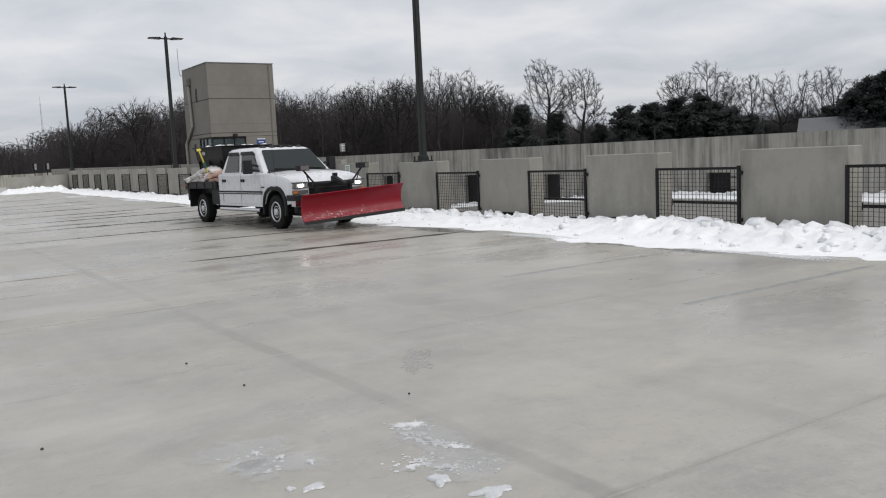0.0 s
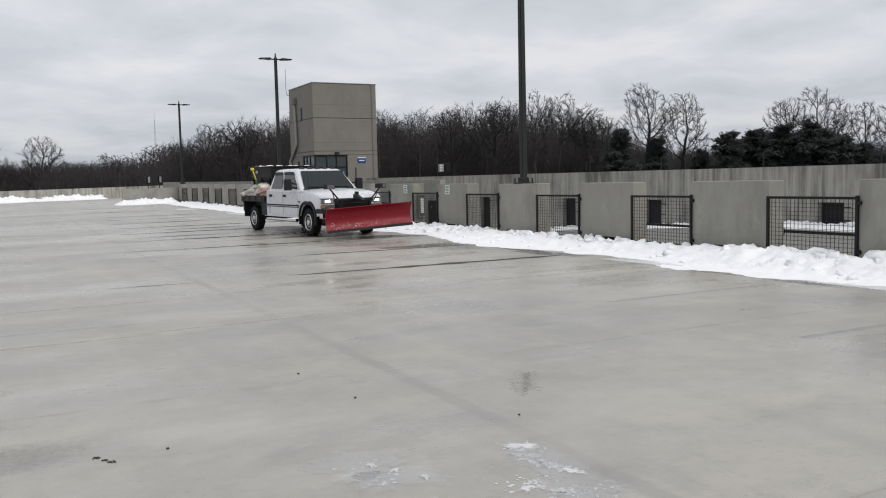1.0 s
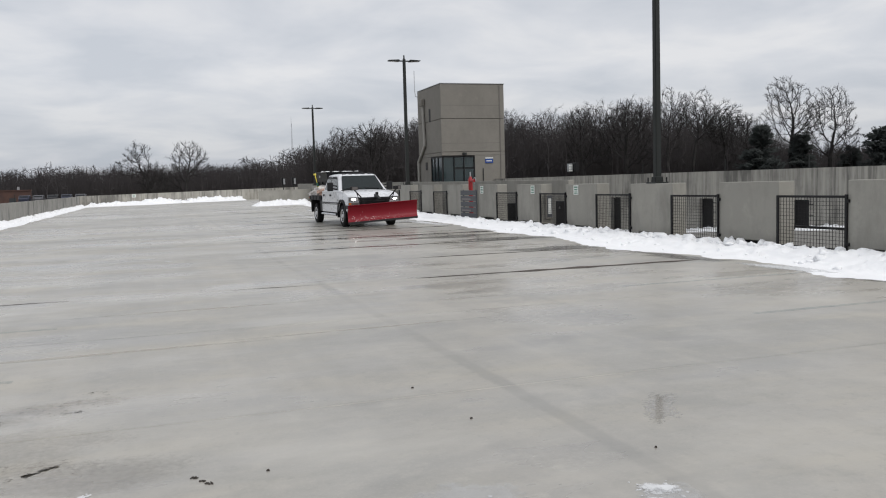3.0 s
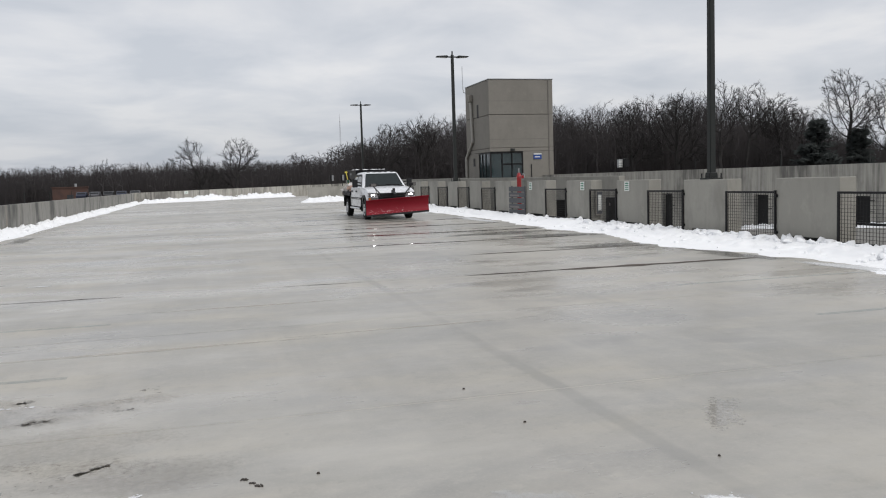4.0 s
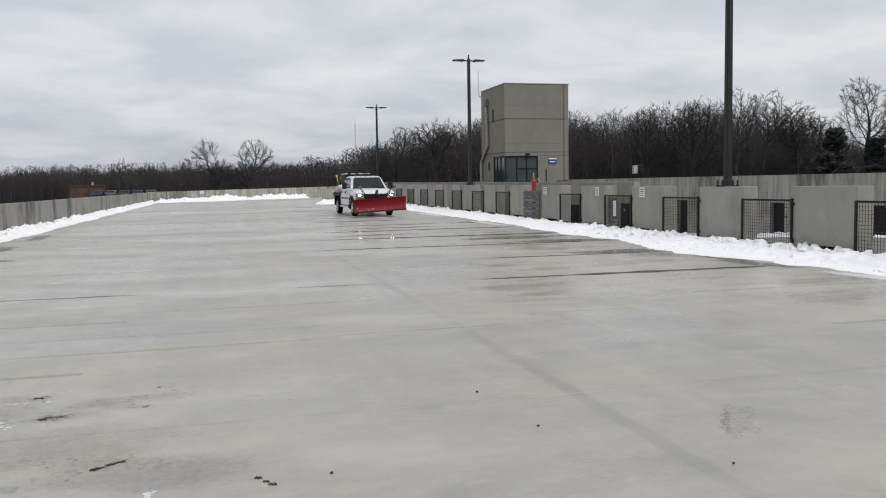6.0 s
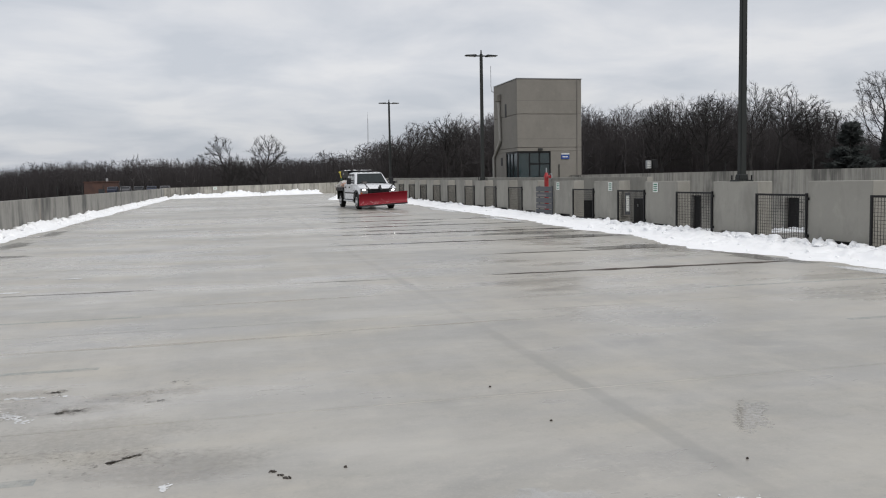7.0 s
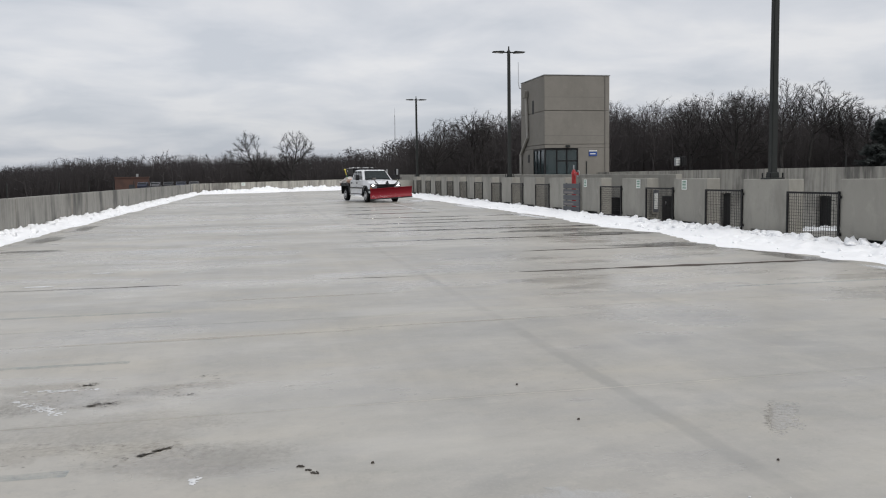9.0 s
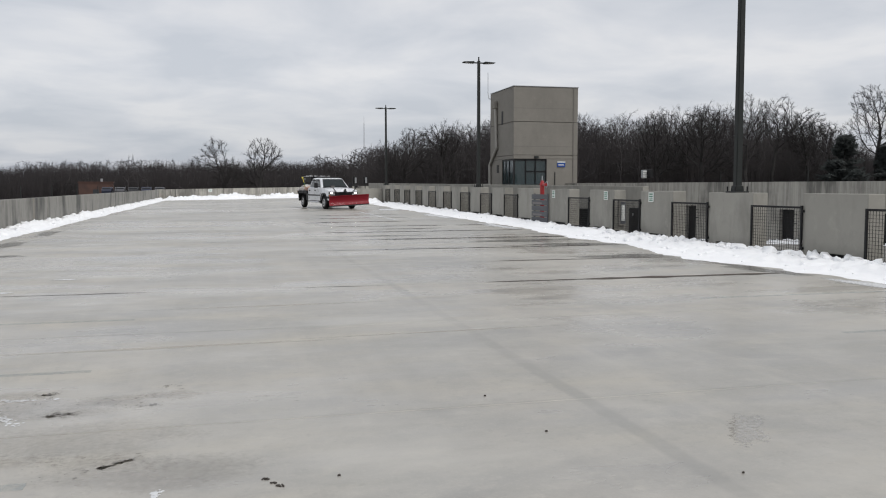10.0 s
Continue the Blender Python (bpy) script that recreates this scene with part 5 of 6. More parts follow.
    g = [[bm.verts.new((-0.72 + 1.44 * i / 14, -5.15 + 1.8 * j / 18, 2.052 + 0.065 * max(0, noise.noise((i * 0.55, j * 0.5, 5))) * (0 < i < 14 and 0 < j < 18))) for j in range(19)] for i in range(15)]
    for i in range(14):
        for j in range(18):
            bm.faces.new((g[i][j], g[i + 1][j], g[i + 1][j + 1], g[i][j + 1]))
    part("snow_cover", bm, M_SNOW, hop, "thin white snow lying on the hopper", 180)
    # plough
    def blade_pt(u, f, z, yaw=radians(-9)):
        """The blade hangs a little askew: its left end is carried higher."""
        u, z = u * 0.94, 0.235 + (z - 0.10) * 0.78 - u * 0.055
        return (u * math.cos(yaw) - f * math.sin(yaw), 1.85 + u * math.sin(yaw) + f * math.cos(yaw), z)
    prof = [(0.09, 0.16), (0.01, 0.26), (-0.045, 0.40), (-0.06, 0.55), (-0.03, 0.72), (0.03, 0.84), (0.10, 0.915), (0.085, 0.93), (0.01, 0.86), (-0.05, 0.74), (-0.085, 0.55), (-0.07, 0.39), (-0.015, 0.25), (0.07, 0.15)]
    us = [-1.3 + 2.6 * k / 16 for k in range(17)]
    blade = part("plough_blade", loft([[blade_pt(u, f, z) for f, z in prof] for u in us]), M_PLOUGH, truck, "scuffed red curved plough blade", 30)
    part("cutting_edge", loft([[blade_pt(u, f, z) for f, z in ((0.115, 0.10), (0.095, 0.19), (0.08, 0.185), (0.10, 0.10))] for u in (-1.3, 1.3)]), M_BLACK, blade, "black steel cutting edge")
    for k in range(7):
        u = -1.24 + 2.48 * k / 6
        part("rib", loft([[blade_pt(u + d, f, z) for f, z in ((0.06, 0.16), (-0.07, 0.38), (-0.09, 0.56), (-0.05, 0.76), (0.06, 0.91), (-0.1, 0.88), (-0.17, 0.56), (-0.1, 0.2))] for d in (-0.008, 0.008)]), M_PLOUGH, blade)
    rng = random.Random(5)
    bm = bmesh.new()
    for _ in range(130):
        u, zz = rng.choice((rng.gauss(0.5, 0.3), rng.gauss(0.3, 0.5), rng.uniform(-0.8, 1.25))), 0.17 + abs(rng.gauss(0, 0.12))
        u = max(-1.25, min(1.25, u))
        f = float(np.interp(zz, (0.16, 0.26, 0.40, 0.55, 0.72), (0.09, 0.01, -0.045, -0.06, -0.03)))
        r = 0.002 + 0.0065 * rng.random() ** 3
        bmesh.ops.create_icosphere(bm, subdivisions=1, radius=1, matrix=Matrix.Translation(blade_pt(u, f + 0.004, zz)) @ Matrix.Rotation(rng.uniform(-0.7, 0.7), 4, "Y") @ Matrix.Diagonal((r * rng.uniform(1, 3), r * 0.6, r, 1)))
    tagged(part("snow_spatter", bm, M_SNOW, blade, "wet snow stuck to the blade"), kind="stuff")
    pf = tube((-0.42, 0.95, 0.36), (-0.12, 1.75, 0.34), 0.05, n=8)
    add_tube(pf, (0.42, 0.95, 0.36), (0.12, 1.75, 0.34), 0.05, n=8)
    add_tube(pf, (-0.5, 0.95, 0.36), (0.5, 0.95, 0.36), 0.05, n=8)
    part("push_frame", pf, M_BLACK, truck)
    head = part("plough_mount", box((-0.55, 1.0, 0.98), (0.55, 1.07, 1.05), 0.01, 1), M_BLACK, truck, "black plough headgear")
    for x in (-0.45, 0.45):
        part("upright", box((x - 0.04, 1.0, 0.3), (x + 0.04, 1.07, 0.979), 0.008, 1), M_BLACK, head)
    part("lift_arm", prism([(1.0, 1.06), (1.1, 1.06), (1.55, 0.98), (1.55, 1.03), (1.12, 1.18), (1.0, 1.18)], "x", -0.05, 0.05, 0.008), M_BLACK, head)
    part("hydraulic_unit", box((-0.09, 0.99, 1.06), (0.0, 1.09, 1.25), 0.015, 2), M_BLACK, head)
    for s in (-1, 1):
        st = tube((0.5 * s, 1.03, 1.03), (0.78 * s, 1.04, 1.34), 0.022, n=8)
        add_tube(st, (0.62 * s, 1.03, 1.0), (0.72 * s, 1.04, 1.30), 0.014, n=8)
        part("light_arm", st, M_BLACK, head)
        pl = part("plough_light", box((0.80 * s - 0.14, 0.98, 1.33), (0.80 * s + 0.14, 1.13, 1.46), 0.02, 2), M_TRIM, truck, "black plough light box")
        part("light_lens", box((0.80 * s - 0.12, 1.131, 1.345), (0.80 * s + 0.06 * s + 0.03, 1.137, 1.445)), M_SMOKE, pl)
    # wheels
    wheels = [build_wheel(truck, x, y) for y in (0.0, -WHEELBASE) for x in (0.86, -0.86)]
    return truck, wheels


def build_bag(seed, material, label):
    bm = bmesh.new()
    bmesh.ops.create_icosphere(bm, subdivisions=3, radius=1)
    for v in bm.verts:
        c = v.co
        p = Vector([math.copysign(abs(a) ** 0.62, a) for a in c])
        n = 1 + 0.3 * noise.noise(c * 2.1 + Vector((seed * 7.0, 0, 0))) + 0.22 * noise.noise(c * 5 + Vector((0, seed * 3.0, 0))) + 0.1 * noise.noise(c * 11)
        v.co = Vector((p.x * 0.16, p.y * 0.27, p.z * 0.075)) * n
    ob = new("salt_bag", finish("salt_bag", bm, material, 180))
    return tagged(ob, label, "bag", "salt bags on the flatbed")


truck, wheels = build_truck()
cargo = []
for k, (x, y, z, rz, tilt) in enumerate(((0.81, -3.55, 1.15, 5, 4), (0.81, -4.15, 1.15, -6, -4), (0.81, -4.75, 1.15, 8, 3), (0.82, -3.75, 1.30, 12, 8), (0.84, -4.35, 1.30, -8, -10), (0.85, -3.42, 1.31, 40, 10), (0.83, -4.1, 1.43, 15, 12), (0.84, -4.65, 1.29, 30, 14), (0.84, -3.9, 1.2, -30, 20), (0.82, -3.6, 1.42, -25, -8), (0.84, -4.95, 1.2, 70, 10), (-0.8, -3.6, 1.15, 4, 2), (-0.8, -4.2, 1.15, -7, -3))):
    orange = k in (0, 3, 5)
    bag = build_bag(k, M_BAG2 if orange else M_BAG, "orange printed plastic salt bag on the flatbed" if orange else "white plastic salt bag piled on the flatbed")
    cargo.append((bag, pose(x, y, z, tilt, tilt * 0.5, rz)))


def build_shovel():
    root = thing("shovel", "yellow handled shovel leaning on the salt bags", "shovel")
    part("handle", tube((0, 0, 0), (0, 0, 0.95), 0.022, n=8), M_YELLOW, root)
    part("grip", tube((0, 0, 0.42), (0, 0, 0.58), 0.045, n=8), M_GRIP, root, "dark green wrap")
    part("knob", box((-0.06, -0.02, 0.95), (0.06, 0.02, 1.03), 0.01, 1), M_YELLOW, root)
    return root


cargo.append((build_shovel(), pose(0.9, -3.72, 1.12, 30, 6, 0)))

# seconds, front axle's place and heading
DRIVE = np.array([
    (0.0, 8.71, 18.04, -175.4), (1.0, 8.49, 22.50, -174.4), (2.0, 8.05, 26.45, -174.9), (3.0, 7.58, 30.3, -177.6), (4.0, 7.3, 34.0, -180.0),
    (5.0, 7.24, 37.5, -179.6), (5.5, 7.21, 39.1, -179.0), (6.5, 7.25, 42.3, -176.9), (7.5, 7.27, 45.5, -174.4), (8.2, 7.24, 47.9, -172.0), (9.0, 7.05, 50.1, -169.3), (10.0, 6.75, 52.9, -167.0)])


def drive(t):
    """Place and heading at t, by a smooth curve through DRIVE."""
    T = DRIVE[:, 0]
    k = int(min(max(np.searchsorted(T, t) - 1, 0), len(T) - 2))
    h = T[k + 1] - T[k]
    u = (t - T[k]) / h
    res = []
    for c in (1, 2, 3):
        g = np.gradient(DRIVE[:, c], T)
        a, b, ga, gb = DRIVE[k, c], DRIVE[k + 1, c], g[k] * h, g[k + 1] * h
        res.append((2 * u ** 3 - 3 * u ** 2 + 1) * a + (u ** 3 - 2 * u ** 2 + u) * ga + (3 * u ** 2 - 2 * u ** 3) * b + (u ** 3 - u ** 2) * gb)
    return [float(v) for v in res]


def truck_pose(t):
    x, y, h = drive(t)
    return pose(x, y, gz(x, y) + 0.004, -0.35 if y > 19 else -0.1, 0, h)


def motions():
    """The truck backs away along the divider wall, its wheels turning."""
    times = [k / 10 for k in range(101)]
    rows = [(t, truck_pose(t)) for t in times]
    walk(truck, rows)
    for ob, m in cargo:
        walk(ob, [(t, p @ m) for t, p in rows])
    run, last = [], None
    total = 0.0
    for t in times:
        x, y, h = drive(t)
        if last is not None:
            total += math.hypot(x - last[0], y - last[1])
        last = (x, y)
        run.append(math.degrees(total / TYRE_R))
    places = [(0.86, 0.0), (-0.86, 0.0), (0.86, -WHEELBASE), (-0.86, -WHEELBASE)]
    for wheel, (x, y) in zip(wheels, places):
        walk(wheel, [(t, pose(x, y, TYRE_R, a % 360)) for t, a in zip(times, run)])


# ---- things lying on the deck ----
def flat_mat(name, color, rough, var=0.3, alpha=1.0, scale=14.0, spec=0.5, crisp=0.3, fill=0.55):
    """Thin films and stains: patchy, thinning out towards their rims."""
    m = Mat(name, color, rough)
    pos = m.world_pos()
    a, b = m.noise(scale, coords=pos, detail=7, rough=0.7), m.noise(scale * 0.3, coords=pos)
    m.color(m.mix(color, tuple(v * (1 - var) for v in color), m.val(b, 0.35, 0.65, 0, 1)))
    m.b.inputs["Specular IOR Level"].default_value = spec
    if alpha < 1:
        rim = m.n.new("ShaderNodeAttribute")
        rim.attribute_name = "thickness"
        both = m.math("ADD", a, m.math("MULTIPLY", rim.outputs["Fac"], fill))
        m.l.new(m.val(both, 0.68, 0.68 + crisp, 0, alpha), m.b.inputs["Alpha"])
    return m.m


M_ICE = flat_mat("grey_white_ice", (0.8, 0.81, 0.82), 0.4, 0.12, 0.88, 26, 0.5, 0.24, 0.46)
M_ICE_CLEAR = flat_mat("thin_clear_ice", (0.68, 0.69, 0.7), 0.2, 0.15, 0.35, 16)
M_SMEAR = flat_mat("black_oily_smear", (0.12, 0.108, 0.095), 0.6, 0.4, 0.48, 46, 0.3, 0.3, 0.34)
M_STAIN = flat_mat("brown_grit_stain", (0.22, 0.18, 0.13), 0.7, 0.4, 0.22, 24, 0.3, 0.4, 0.38)
M_DAMP = flat_mat("damp_concrete", (0.2, 0.19, 0.178), 0.12, 0.3, 0.55, 2.2)
M_LINE = flat_mat("worn_blue_line_paint", (0.30, 0.38, 0.41), 0.6, 0.3, 0.3, 9)
M_FILM = flat_mat("smooth_water_film", (0.44, 0.42, 0.385), 0.06, 0.05, 0.7, 30, 0.85, 0.12, 0.3)
M_SCRAPE = flat_mat("pale_scraped_concrete", (0.56, 0.53, 0.47), 0.6, 0.15, 0.5, 5, 0.4, 0.4)
M_GRIT = plain("dark_grit", (0.05, 0.042, 0.035), 0.8)


def blot(bm, cx, cy, rx, ry, seed, turn=0.0, rough=0.45, n=26, thick=0.004):
    """Adds an irregular thin patch to bm, domed slightly in the middle."""
    rng = random.Random(seed)
    c, s = math.cos(radians(turn)), math.sin(radians(turn))

    def at(k, f):
        t = math.tau * k / n
        d = 1 + rough * noise.noise((math.cos(t) * 1.3 + seed, math.sin(t) * 1.3, seed * 0.37)) * 1.4 + rough * 0.5 * noise.noise((math.cos(t) * 4 + seed, math.sin(t) * 4, 2))
        x, y = rx * d * f * math.cos(t), ry * d * f * math.sin(t)
        return cx + x * c - y * s, cy + x * s + y * c
    rim = bm.verts.layers.float.get("thickness") or bm.verts.layers.float.new("thickness")
    rings = []
    for f, z, deep in ((1.0, 0.0012, 0.0), (0.82, thick * 0.8 + 0.001, 0.45), (0.6, thick + 0.001, 0.8), (0.3, thick + 0.001, 1.0)):
        ring = []
        for k in range(n):
            x, y = at(k, f)
            v = bm.verts.new((x, y, gz(x, y) + z))
            v[rim] = deep
            ring.append(v)
        rings.append(ring)
    for a, b in zip(rings, rings[1:]):
        for k in range(n):
            j = (k + 1) % n
            bm.faces.new((a[k], a[j], b[j], b[k]))
    bm.faces.new(rings[-1])
    return bm


def patch(name, label, category, material, spots, kind=""):
    bm = bmesh.new()
    for k, sp in enumerate(spots):
        blot(bm, *sp[:4], seed=sp[0] * 3.1 + sp[1] * 1.7 + k, turn=sp[4] if len(sp) > 4 else 0, thick=sp[5] if len(sp) > 5 else 0.004)
    return tagged(part(name, bm, material), label, category, kind=kind or ("stuff" if len(spots) > 1 else ""))


def wet_lines():
    """Melt water standing along the slab joints."""
    runs = {2: ((-6.9, -1.1), (1.2, 2.4), (4.1, 5.9), (5.6, 9.6)), 3: ((5.3, 9.5),), 4: ((2.3, 9.8),), 5: ((2.6, 10.2),), 6: ((3.0, 10.0),), 7: ((3.4, 8.2), (8.4, 10.4)), 8: ((3.5, 7.5),), 9: ((3.2, 8.2),), 10: ((4.0, 8.5),), 12: ((3.8, 7.8),), 14: ((4, 9),)}
    wide = {2: 0.2, 3: 0.1, 4: 0.11, 5: 0.13, 6: 0.15, 7: 0.15, 8: 0.16, 9: 0.13, 10: 0.14, 12: 0.15, 14: 0.16}
    for k, spans in runs.items():
        y = JOINT_0 + MOD * k
        for x0, x1 in spans:
            bm = bmesh.new()
            n = int((x1 - x0) / 0.12)
            top, bot = [], []
            for i in range(n + 1):
                x = x0 + (x1 - x0) * i / n
                e = min(1, i / 4, (n - i) / 4)
                w = wide[k] * (2.1 if k > 4 else 1.4 if k > 3 else 0.12 if x0 < 2 else 0.55 if x1 < 6 else 1.1) * e * (0.45 + 0.9 * abs(noise.noise((x * 0.9, k * 3.3, 1)))) + 0.008
                o = 0.03 * noise.noise((x * 1.7, k, 5))
                for lst, yy in ((top, y + o + w * (0.6 + 0.5 * noise.noise((x * 2.6, k, 8)))), (bot, y + o - w * (0.6 + 0.5 * noise.noise((x * 2.6, k, 11))))):
                    lst.append(bm.verts.new((x, yy, gz(x, yy) + 0.005)))
            for i in range(n):
                bm.faces.new((bot[i], bot[i + 1], top[i + 1], top[i]))
            tagged(part("puddle", bm, M_WET if k > 3 else M_SOAKED), "dark melt water standing along a slab joint", "puddle", "puddles along the joints")


wet_lines()
patch("damp_patch", "dark damp concrete beside the snow bank", "damp patch", M_DAMP, [(9.0, 20.8, 1.5, 0.9, 0, 0.002), (8.2, 22.6, 1.9, 0.7, 4, 0.002)])
patch("damp_patch", "dark damp concrete beside the snow bank", "damp patch", M_DAMP, [(8.4, 17.2, 1.6, 0.6, 2, 0.002)])
patch("damp_patch", "dark damp concrete along the parapet", "damp patch", M_DAMP, [(-5.6, 24.5, 0.45, 1.6, 0, 0.002), (-5.1, 20.6, 0.9, 0.35, 0, 0.002), (-5.7, 30.0, 0.4, 2.2, 0, 0.002)])
patch("damp_patch", "faint damp concrete across the deck", "damp patch", M_DAMP, [(4.6, 25.6, 1.6, 0.35, 2, 0.002), (6.4, 29.4, 2.0, 0.4, 0, 0.002)])
patch("damp_patch", "damp edge where snow melts", "damp patch", M_DAMP, [(9.75, 8.6, 0.35, 2.2, 0, 0.002), (9.6, 13.8, 0.4, 1.8, 0, 0.002)])

# ice left near the filming spot
def crumbs(cx, cy, rx, ry, turn, count, size, seed):
    """Scattered bits, thickest in the middle of an oval."""
    rng = random.Random(seed)
    c, s = math.cos(radians(turn)), math.sin(radians(turn))
    out = []
    for _ in range(count):
        u, v = rng.gauss(0, 0.45) * rx, rng.gauss(0, 0.45) * ry
        r = size * (0.35 + 1.3 * rng.random() ** 3)
        out.append((cx + u * c - v * s, cy + u * s + v * c, r, r * rng.uniform(0.9, 1.5), rng.uniform(0, 180), 0.003))
    return out


M_CRUMB = plain("white_ice_crumbs", (0.66, 0.67, 0.68), 0.4, var=0.1, scale=40)
M_CHUNK = plain("translucent_ice", (0.6, 0.615, 0.63), 0.25, var=0.2, scale=30)
ICE = (("ice_patch", "broken grey-white ice crumbs on the concrete", (1.5, 3.68, 0.12, 0.12, 0, 22, 0.009)),
       ("ice_patch", "broken grey-white ice crumbs on the concrete", (1.5, 3.42, 0.12, 0.08, 20, 18, 0.01)),
       ("ice_patch", "crusted grey-white ice streak on the concrete", (2.38, 3.5, 0.13, 0.08, -30, 110, 0.009)),
       ("ice_patch", "crusted grey-white ice streak on the concrete", (2.36, 3.16, 0.2, 0.05, -65, 150, 0.009)),
       ("ice_patch", "broken grey-white ice crumbs on the concrete", (2.1, 3.0, 0.16, 0.12, 0, 70, 0.009)),
       ("ice_patch", "broken grey-white ice crumbs on the concrete", (2.3, 2.78, 0.16, 0.1, 0, 60, 0.009)),
       ("ice_patch", "scattered white ice crumbs on the concrete", (-1.42, 6.71, 0.2, 0.03, -8, 50, 0.013)),
       ("ice_patch", "scattered white ice crumbs on the concrete", (-1.42, 6.2, 0.28, 0.06, -48, 80, 0.013)),
       ("ice_patch", "scattered white ice crumbs on the concrete", (-1.8, 5.8, 0.3, 0.14, 0, 30, 0.012)),
       ("ice_patch", "scattered white ice crumbs on the concrete", (-0.28, 4.54, 0.05, 0.1, 0, 9, 0.013)))
for k, (name, label, spec) in enumerate(ICE):
    patch(name, label, "ice", M_CRUMB, crumbs(*spec, seed=40 + k), kind="stuff")
patch("ice_film", "thin clear ice film on the concrete", "ice", M_ICE_CLEAR, [(1.5, 3.72, 0.3, 0.3), (1.55, 3.45, 0.28, 0.24)])
patch("ice_film", "thin clear ice film on the concrete", "ice", M_ICE_CLEAR, [(2.37, 3.3, 0.2, 0.36, -8), (2.28, 2.86, 0.26, 0.3)])
patch("ice_crust", "ragged white crust of ice on the concrete", "ice", M_ICE, [(2.39, 3.52, 0.12, 0.07, -35), (2.33, 3.36, 0.11, 0.05, -40), (2.33, 3.2, 0.13, 0.05, -70), (2.39, 3.04, 0.15, 0.04, -70), (2.2, 2.83, 0.09, 0.06, 10), (2.05, 2.95, 0.06, 0.04, 20)])
for x, y, rx, ry, turn in ((1.53, 3.67, 0.035, 0.04, 0), (1.61, 3.53, 0.05, 0.03, 25), (1.70, 3.36, 0.035, 0.045, 0), (1.57, 3.05, 0.10, 0.055, 8), (1.47, 3.1, 0.035, 0.04, 30), (2.075, 2.735, 0.075, 0.11, -20), (2.18, 2.46, 0.15, 0.085, -10)):
    patch("ice_chunk", "flat white chunk of ice on the concrete", "ice", M_CHUNK, [(x, y, rx * 0.62, ry * 0.62, turn, 0.01)])
patch("slush", "thin patches of slush on the wet deck", "slush", M_ICE, [(-0.1, 20.1, 0.35, 0.1), (-0.35, 24.2, 0.4, 0.12), (0.3, 19.2, 0.18, 0.06), (-2.6, 15.2, 0.3, 0.08), (-3.2, 13.5, 0.3, 0.1), (-1.9, 33, 0.4, 0.2)])
patch("slush_trail", "line of slush dropped by the plough", "slush", M_ICE, [(7.15, 36.3 + 0.8 * k, 0.12 + 0.03 * (k % 3), 0.45, 2) for k in range(14)] + [(6.3, 40.0, 0.7, 0.15), (8.6, 37.0, 0.5, 0.12)])
patch("slush", "thin slush spread beside the snow bank", "slush", M_ICE, [(9.9, 30.5, 0.4, 2.5), (9.9, 40, 0.5, 3.5), (9.2, 50, 0.9, 2.5), (9.85, 6.6, 0.3, 1.5), (9.8, 11.0, 0.25, 1.5)])

# grit, smears and stains
patch("oil_smear", "black oily smear on the concrete", "stain", M_SMEAR, [(-0.6, 5.01, 0.06, 0.012, 20), (-0.47, 5.12, 0.1, 0.009, 42), (-0.81, 4.83, 0.03, 0.01)])
patch("grit_stain", "brown gritty stain on the concrete", "stain", M_STAIN, [(-1.0, 6.25, 0.35, 0.2), (-0.7, 6.55, 0.4, 0.25), (-1.5, 6.85, 0.5, 0.25), (-1.6, 6.2, 0.4, 0.25), (-0.3, 6.6, 0.3, 0.2), (-0.6, 5.1, 0.4, 0.2), (-1.3, 5.2, 0.5, 0.25), (-0.7, 5.6, 0.9, 0.6), (-0.2, 4.8, 0.9, 0.4), (-1.5, 6.4, 0.7, 0.5)])
patch("grit_stain", "dark gritty stain on the concrete", "stain", M_SMEAR, [(-1.03, 6.22, 0.08, 0.035), (-0.38, 6.92, 0.035, 0.012), (-0.3, 6.78, 0.04, 0.01, -20), (0.54, 6.19, 0.03, 0.012), (0.35, 6.25, 0.03, 0.01), (0.3, 6.4, 0.08, 0.006)])


patch("scrape_mark", "pale scraped band across the concrete", "marking", M_SCRAPE, [(-0.6, 8.56, 2.0, 0.07, 1, 0.0004), (2.2, 8.75, 1.6, 0.05, 2, 0.0004), (0.6, 11.2, 1.8, 0.06, 1, 0.0004)])


def grit(cx, cy, rx, ry, turn, count, size, seed, label):
    patch("grit_stain", label, "stain", M_SMEAR, [(*q[:5], 0.0015) for q in crumbs(cx, cy, rx, ry, turn, count, size, seed)], kind="stuff")


grit(-1.03, 6.22, 0.17, 0.1, 10, 40, 0.03, 71, "dark gritty stain on the concrete")
grit(-1.25, 6.84, 0.13, 0.05, 0, 22, 0.022, 72, "dark gritty stain on the concrete")
grit(-0.46, 6.34, 0.09, 0.05, 20, 20, 0.018, 73, "dark gritty stain on the concrete")
grit(-0.38, 6.9, 0.08, 0.06, 0, 16, 0.018, 74, "dark gritty stain on the concrete")
grit(-0.7, 6.5, 0.6, 0.3, 0, 60, 0.012, 75, "scattered brown grit on the concrete")
grit(-0.55, 5.06, 0.17, 0.035, 38, 40, 0.016, 76, "black oily smear on the concrete")
grit(-0.9, 5.1, 0.6, 0.3, 0, 60, 0.011, 77, "scattered brown grit on the concrete")
grit(-1.5, 6.5, 0.6, 0.4, 0, 70, 0.012, 78, "scattered brown grit on the concrete")
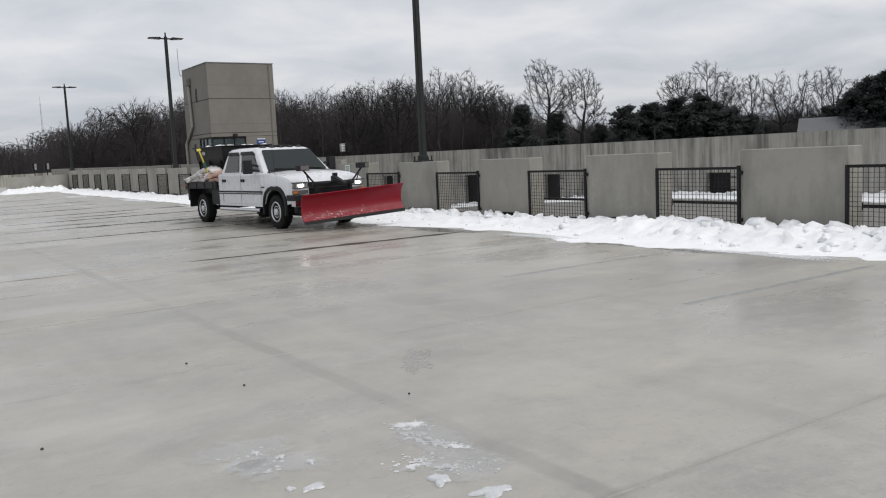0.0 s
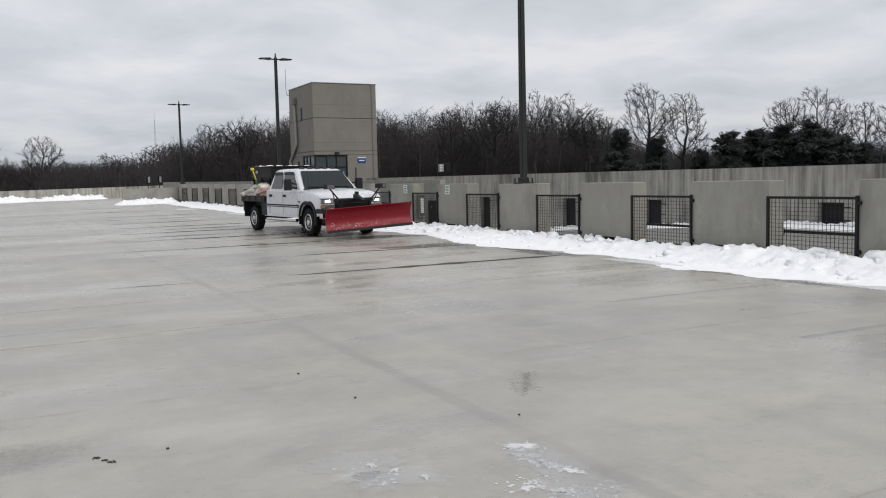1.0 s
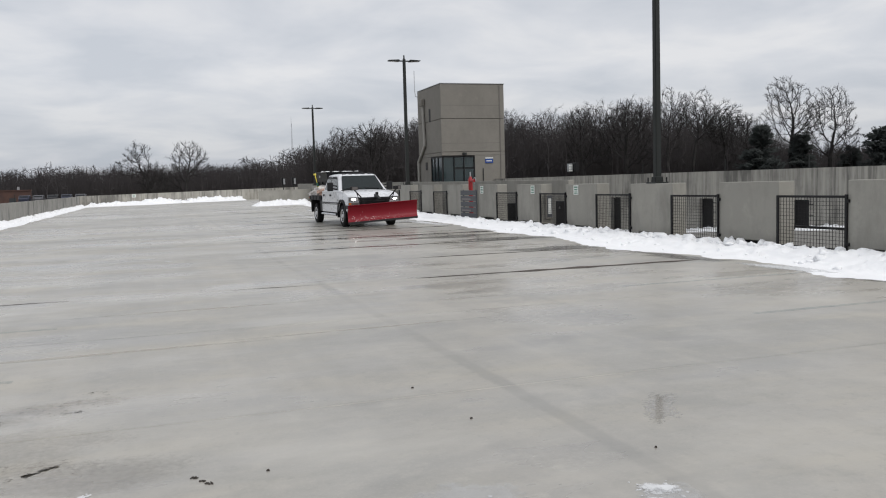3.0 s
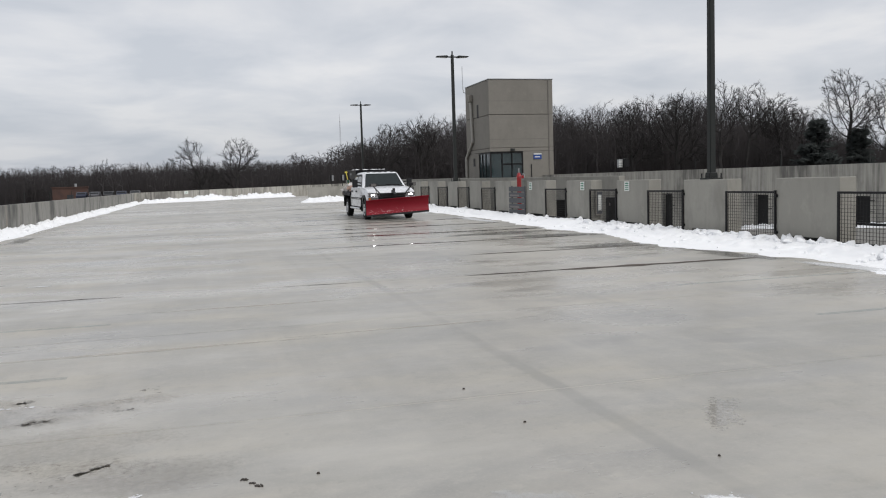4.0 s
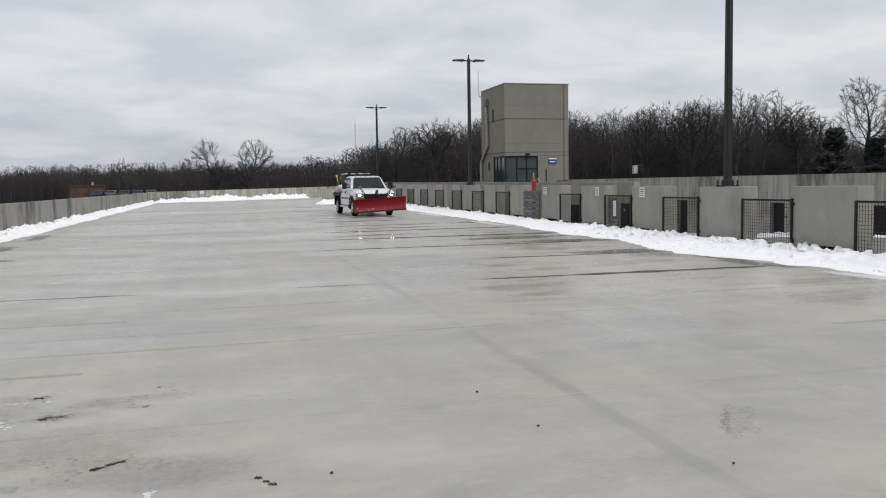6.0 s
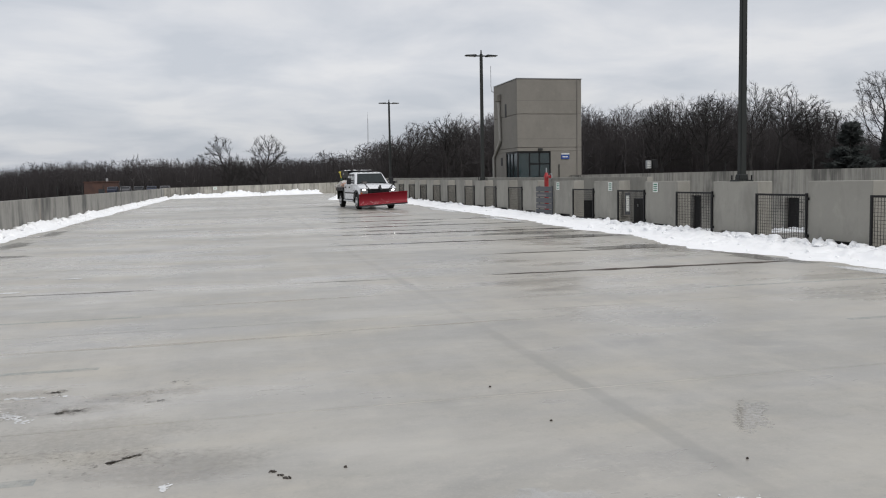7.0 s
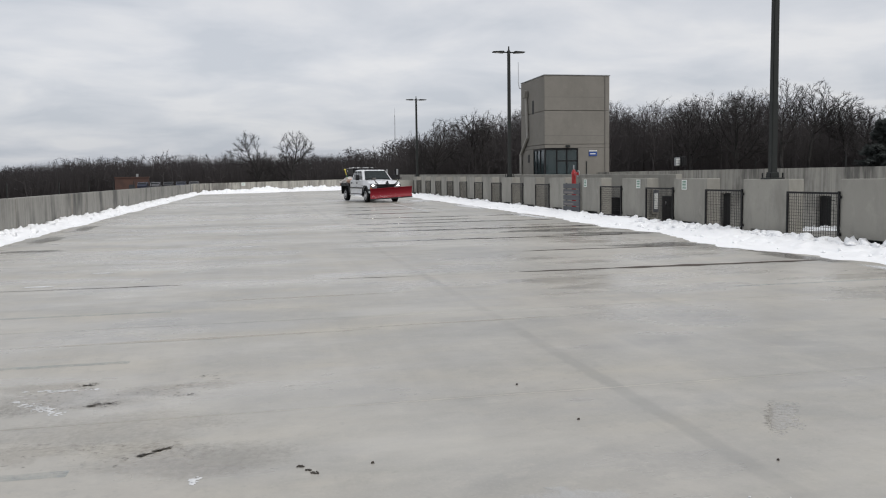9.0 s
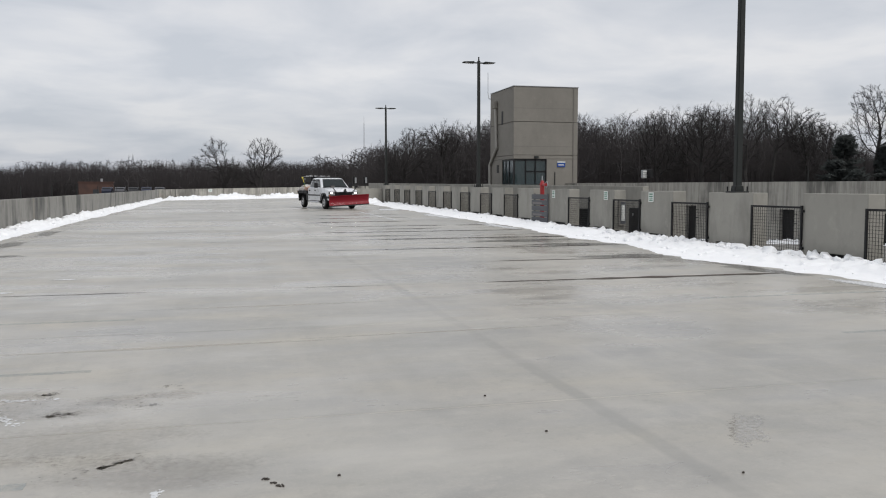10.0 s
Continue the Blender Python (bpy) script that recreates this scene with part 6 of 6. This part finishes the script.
for x, y, sx in ((0.255, 4.60, 0.02), (0.285, 4.54, 0.013), (0.325, 4.48, 0.022)):
    patch("grit_clump", "small dark clump of wet grit", "debris", M_GRIT, [(*q[:2], q[2], q[3], q[4], 0.005) for q in crumbs(x, y, sx * 1.5, sx, 120, 9, sx * 0.45, int(x * 1000))], kind="stuff")
for x, y in ((1.88, 5.99), (1.99, 5.04), (2.73, 4.06), (0.63, 4.56)):
    patch("pebble", "small dark pebble lying on the deck", "debris", M_GRIT, [(x, y, 0.009, 0.008, 10, 0.009)])


def wet_film():
    """A smooth film of water, broken into drops, that mirrors the lamp post above the wall."""
    patch("wet_film", "thin film of melt water on the concrete", "puddle", M_FILM, [(3.22, 4.74, 0.14, 0.46, -34, 0.0002)])


wet_film()


def painted_line(x0, x1, y):
    bm = bmesh.new()
    rim = bm.verts.layers.float.new("thickness")
    n = 24
    a = [bm.verts.new((x0 + (x1 - x0) * i / n, y - 0.05 - 0.008 * noise.noise((i * 0.7, y, 0)), gz(x0, y) + 0.0025)) for i in range(n + 1)]
    b = [bm.verts.new((x0 + (x1 - x0) * i / n, y + 0.05 + 0.008 * noise.noise((i * 0.7, y, 4)), gz(x0, y) + 0.0025)) for i in range(n + 1)]
    for v in bm.verts:
        v[rim] = 0.7
    for i in range(n):
        bm.faces.new((a[i], a[i + 1], b[i + 1], b[i]))
    tagged(part("painted_line", bm, M_LINE), "faded worn blue parking line", "marking", "parking lines")


for x0, x1, y in ((6.3, 9.6, 4.80), (6.35, 9.6, 10.42), (6.3, 9.6, 7.6), (-6.2, -1.05, 7.61), (-6.2, -0.95, 4.80), (-6.2, -1.0, 10.42)):
    painted_line(x0, x1, y)


# ---- far buildings ----
M_BRICK = Mat("red_brown_brick", (0.085, 0.048, 0.038), 0.85)
M_BRICK.color(M_BRICK.mix((0.1, 0.054, 0.042), (0.07, 0.042, 0.036), M_BRICK.val(M_BRICK.noise(0.8), 0.35, 0.65, 0, 1)))
M_BRICK = M_BRICK.m
M_ROOF = plain("pale_grey_roof", (0.15, 0.155, 0.16), 0.7, scale=0.5)
M_FARPANE = plain("far_dark_panes", (0.03, 0.035, 0.04), 0.6)
M_CARS = [plain("far_car_paint", c, 0.3) for c in ((0.03, 0.035, 0.06), (0.1, 0.1, 0.11), (0.03, 0.03, 0.033))]


def far_building(name, label, cx, cy, w, d, z1, turn, wall, roof_mat, pitched):
    base = -11.5
    root = thing(name, label, "building", pose(cx, cy, base, 0, 0, turn))
    h = z1 - base
    eave = h - 2.6 if pitched else h
    part("wall", box((-w / 2, -d / 2, 0), (w / 2, d / 2, eave)), wall, root)
    if pitched:
        part("roof", prism([(-d / 2 - 0.5, eave - 0.1), (d / 2 + 0.5, eave - 0.1), (0, h)], "x", -w / 2 - 0.5, w / 2 + 0.5), roof_mat, root)
    else:
        part("roof", box((-w / 2 - 0.15, -d / 2 - 0.15, h), (w / 2 + 0.15, d / 2 + 0.15, h + 0.25)), roof_mat, root)
        part("roof_unit", box((w * 0.12, -1, h + 0.25), (w * 0.12 + 0.5, -0.5, h + 1.0)), M_GALV, root)
    n = int(w / 4)
    for f in range(int(eave / 3.4)):
        for k in range(n):
            x = -w / 2 + (k + 0.5) * w / n
            part("window", box((x - 0.7, -d / 2 - 0.05, f * 3.4 + 1.0), (x + 0.7, -d / 2 - 0.004, f * 3.4 + 2.5)), M_FARPANE, root)


far_building("brick_building", "low red brick building beyond the deck", -30.9, 217, 7.6, 9.5, 2.8, 6, M_BRICK, M_BRICK, False)
far_building("apartment_house", "pale roofed house behind bare trees", 105.5, 57.0, 17, 9, 4.2, -61, M_TOWER, M_ROOF, True)
far_building("apartment_house", "pale roofed house behind bare trees", 118, 92, 14, 10, 3.6, -55, M_TOWER, M_ROOF, True)


def far_deck_with_cars():
    root = thing("parking_structure", "distant concrete parking structure", "building", pose(-18.5, 182, -11.5))
    part("deck", box((-6, -8, 11.2), (7, 8, 11.75)), M_PIER, root)
    for x in (-5, 0, 6):
        part("column", box((x - 0.3, -7.5, 0), (x + 0.3, -6.9, 11.19)), M_PIER, root)
        part("column", box((x - 0.3, 6.9, 0), (x + 0.3, 7.5, 11.19)), M_PIER, root)
    for k, x in enumerate((-4.6, -2.2, 0.3, 2.7, 5.2)):
        car = thing("parked_car", "dark parked car on a distant deck", "car", pose(-18.5 + x, 176.5, 0.25), "cars on the distant deck")
        prof = [(-2.2, 0.3), (2.2, 0.3), (2.25, 0.75), (1.3, 0.95), (0.7, 1.42), (-1.2, 1.45), (-2.0, 0.98), (-2.25, 0.8)]
        part("body", prism(prof, "x", -0.88, 0.88, 0.05), M_CARS[k % 3], car)
        part("windscreen", box((-0.75, -1.85, 1.0), (0.75, -1.7, 1.32)), M_FARPANE, car)
        for wx in (-0.8, 0.8):
            for wy in (-1.4, 1.4):
                part("wheel", tube((wx - 0.1, wy, 0.32), (wx + 0.1, wy, 0.32), 0.32, n=14), M_RUBBER, car)


far_deck_with_cars()


def radio_mast():
    root = thing("radio_mast", "thin distant radio mast above the woods", "mast", pose(47.3, 300, -11))
    bm = bmesh.new()
    for k in range(3):
        t = math.tau * k / 3
        add_tube(bm, (0.5 * math.cos(t), 0.5 * math.sin(t), 0), (0.12 * math.cos(t), 0.12 * math.sin(t), 35.5), 0.06, 0.04, 5)
    part("lattice", bm, M_GALV, root)
    part("tip", tube((0, 0, 35), (0, 0, 38), 0.05, 0.03, 6), M_GALV, root)


radio_mast()


motions()
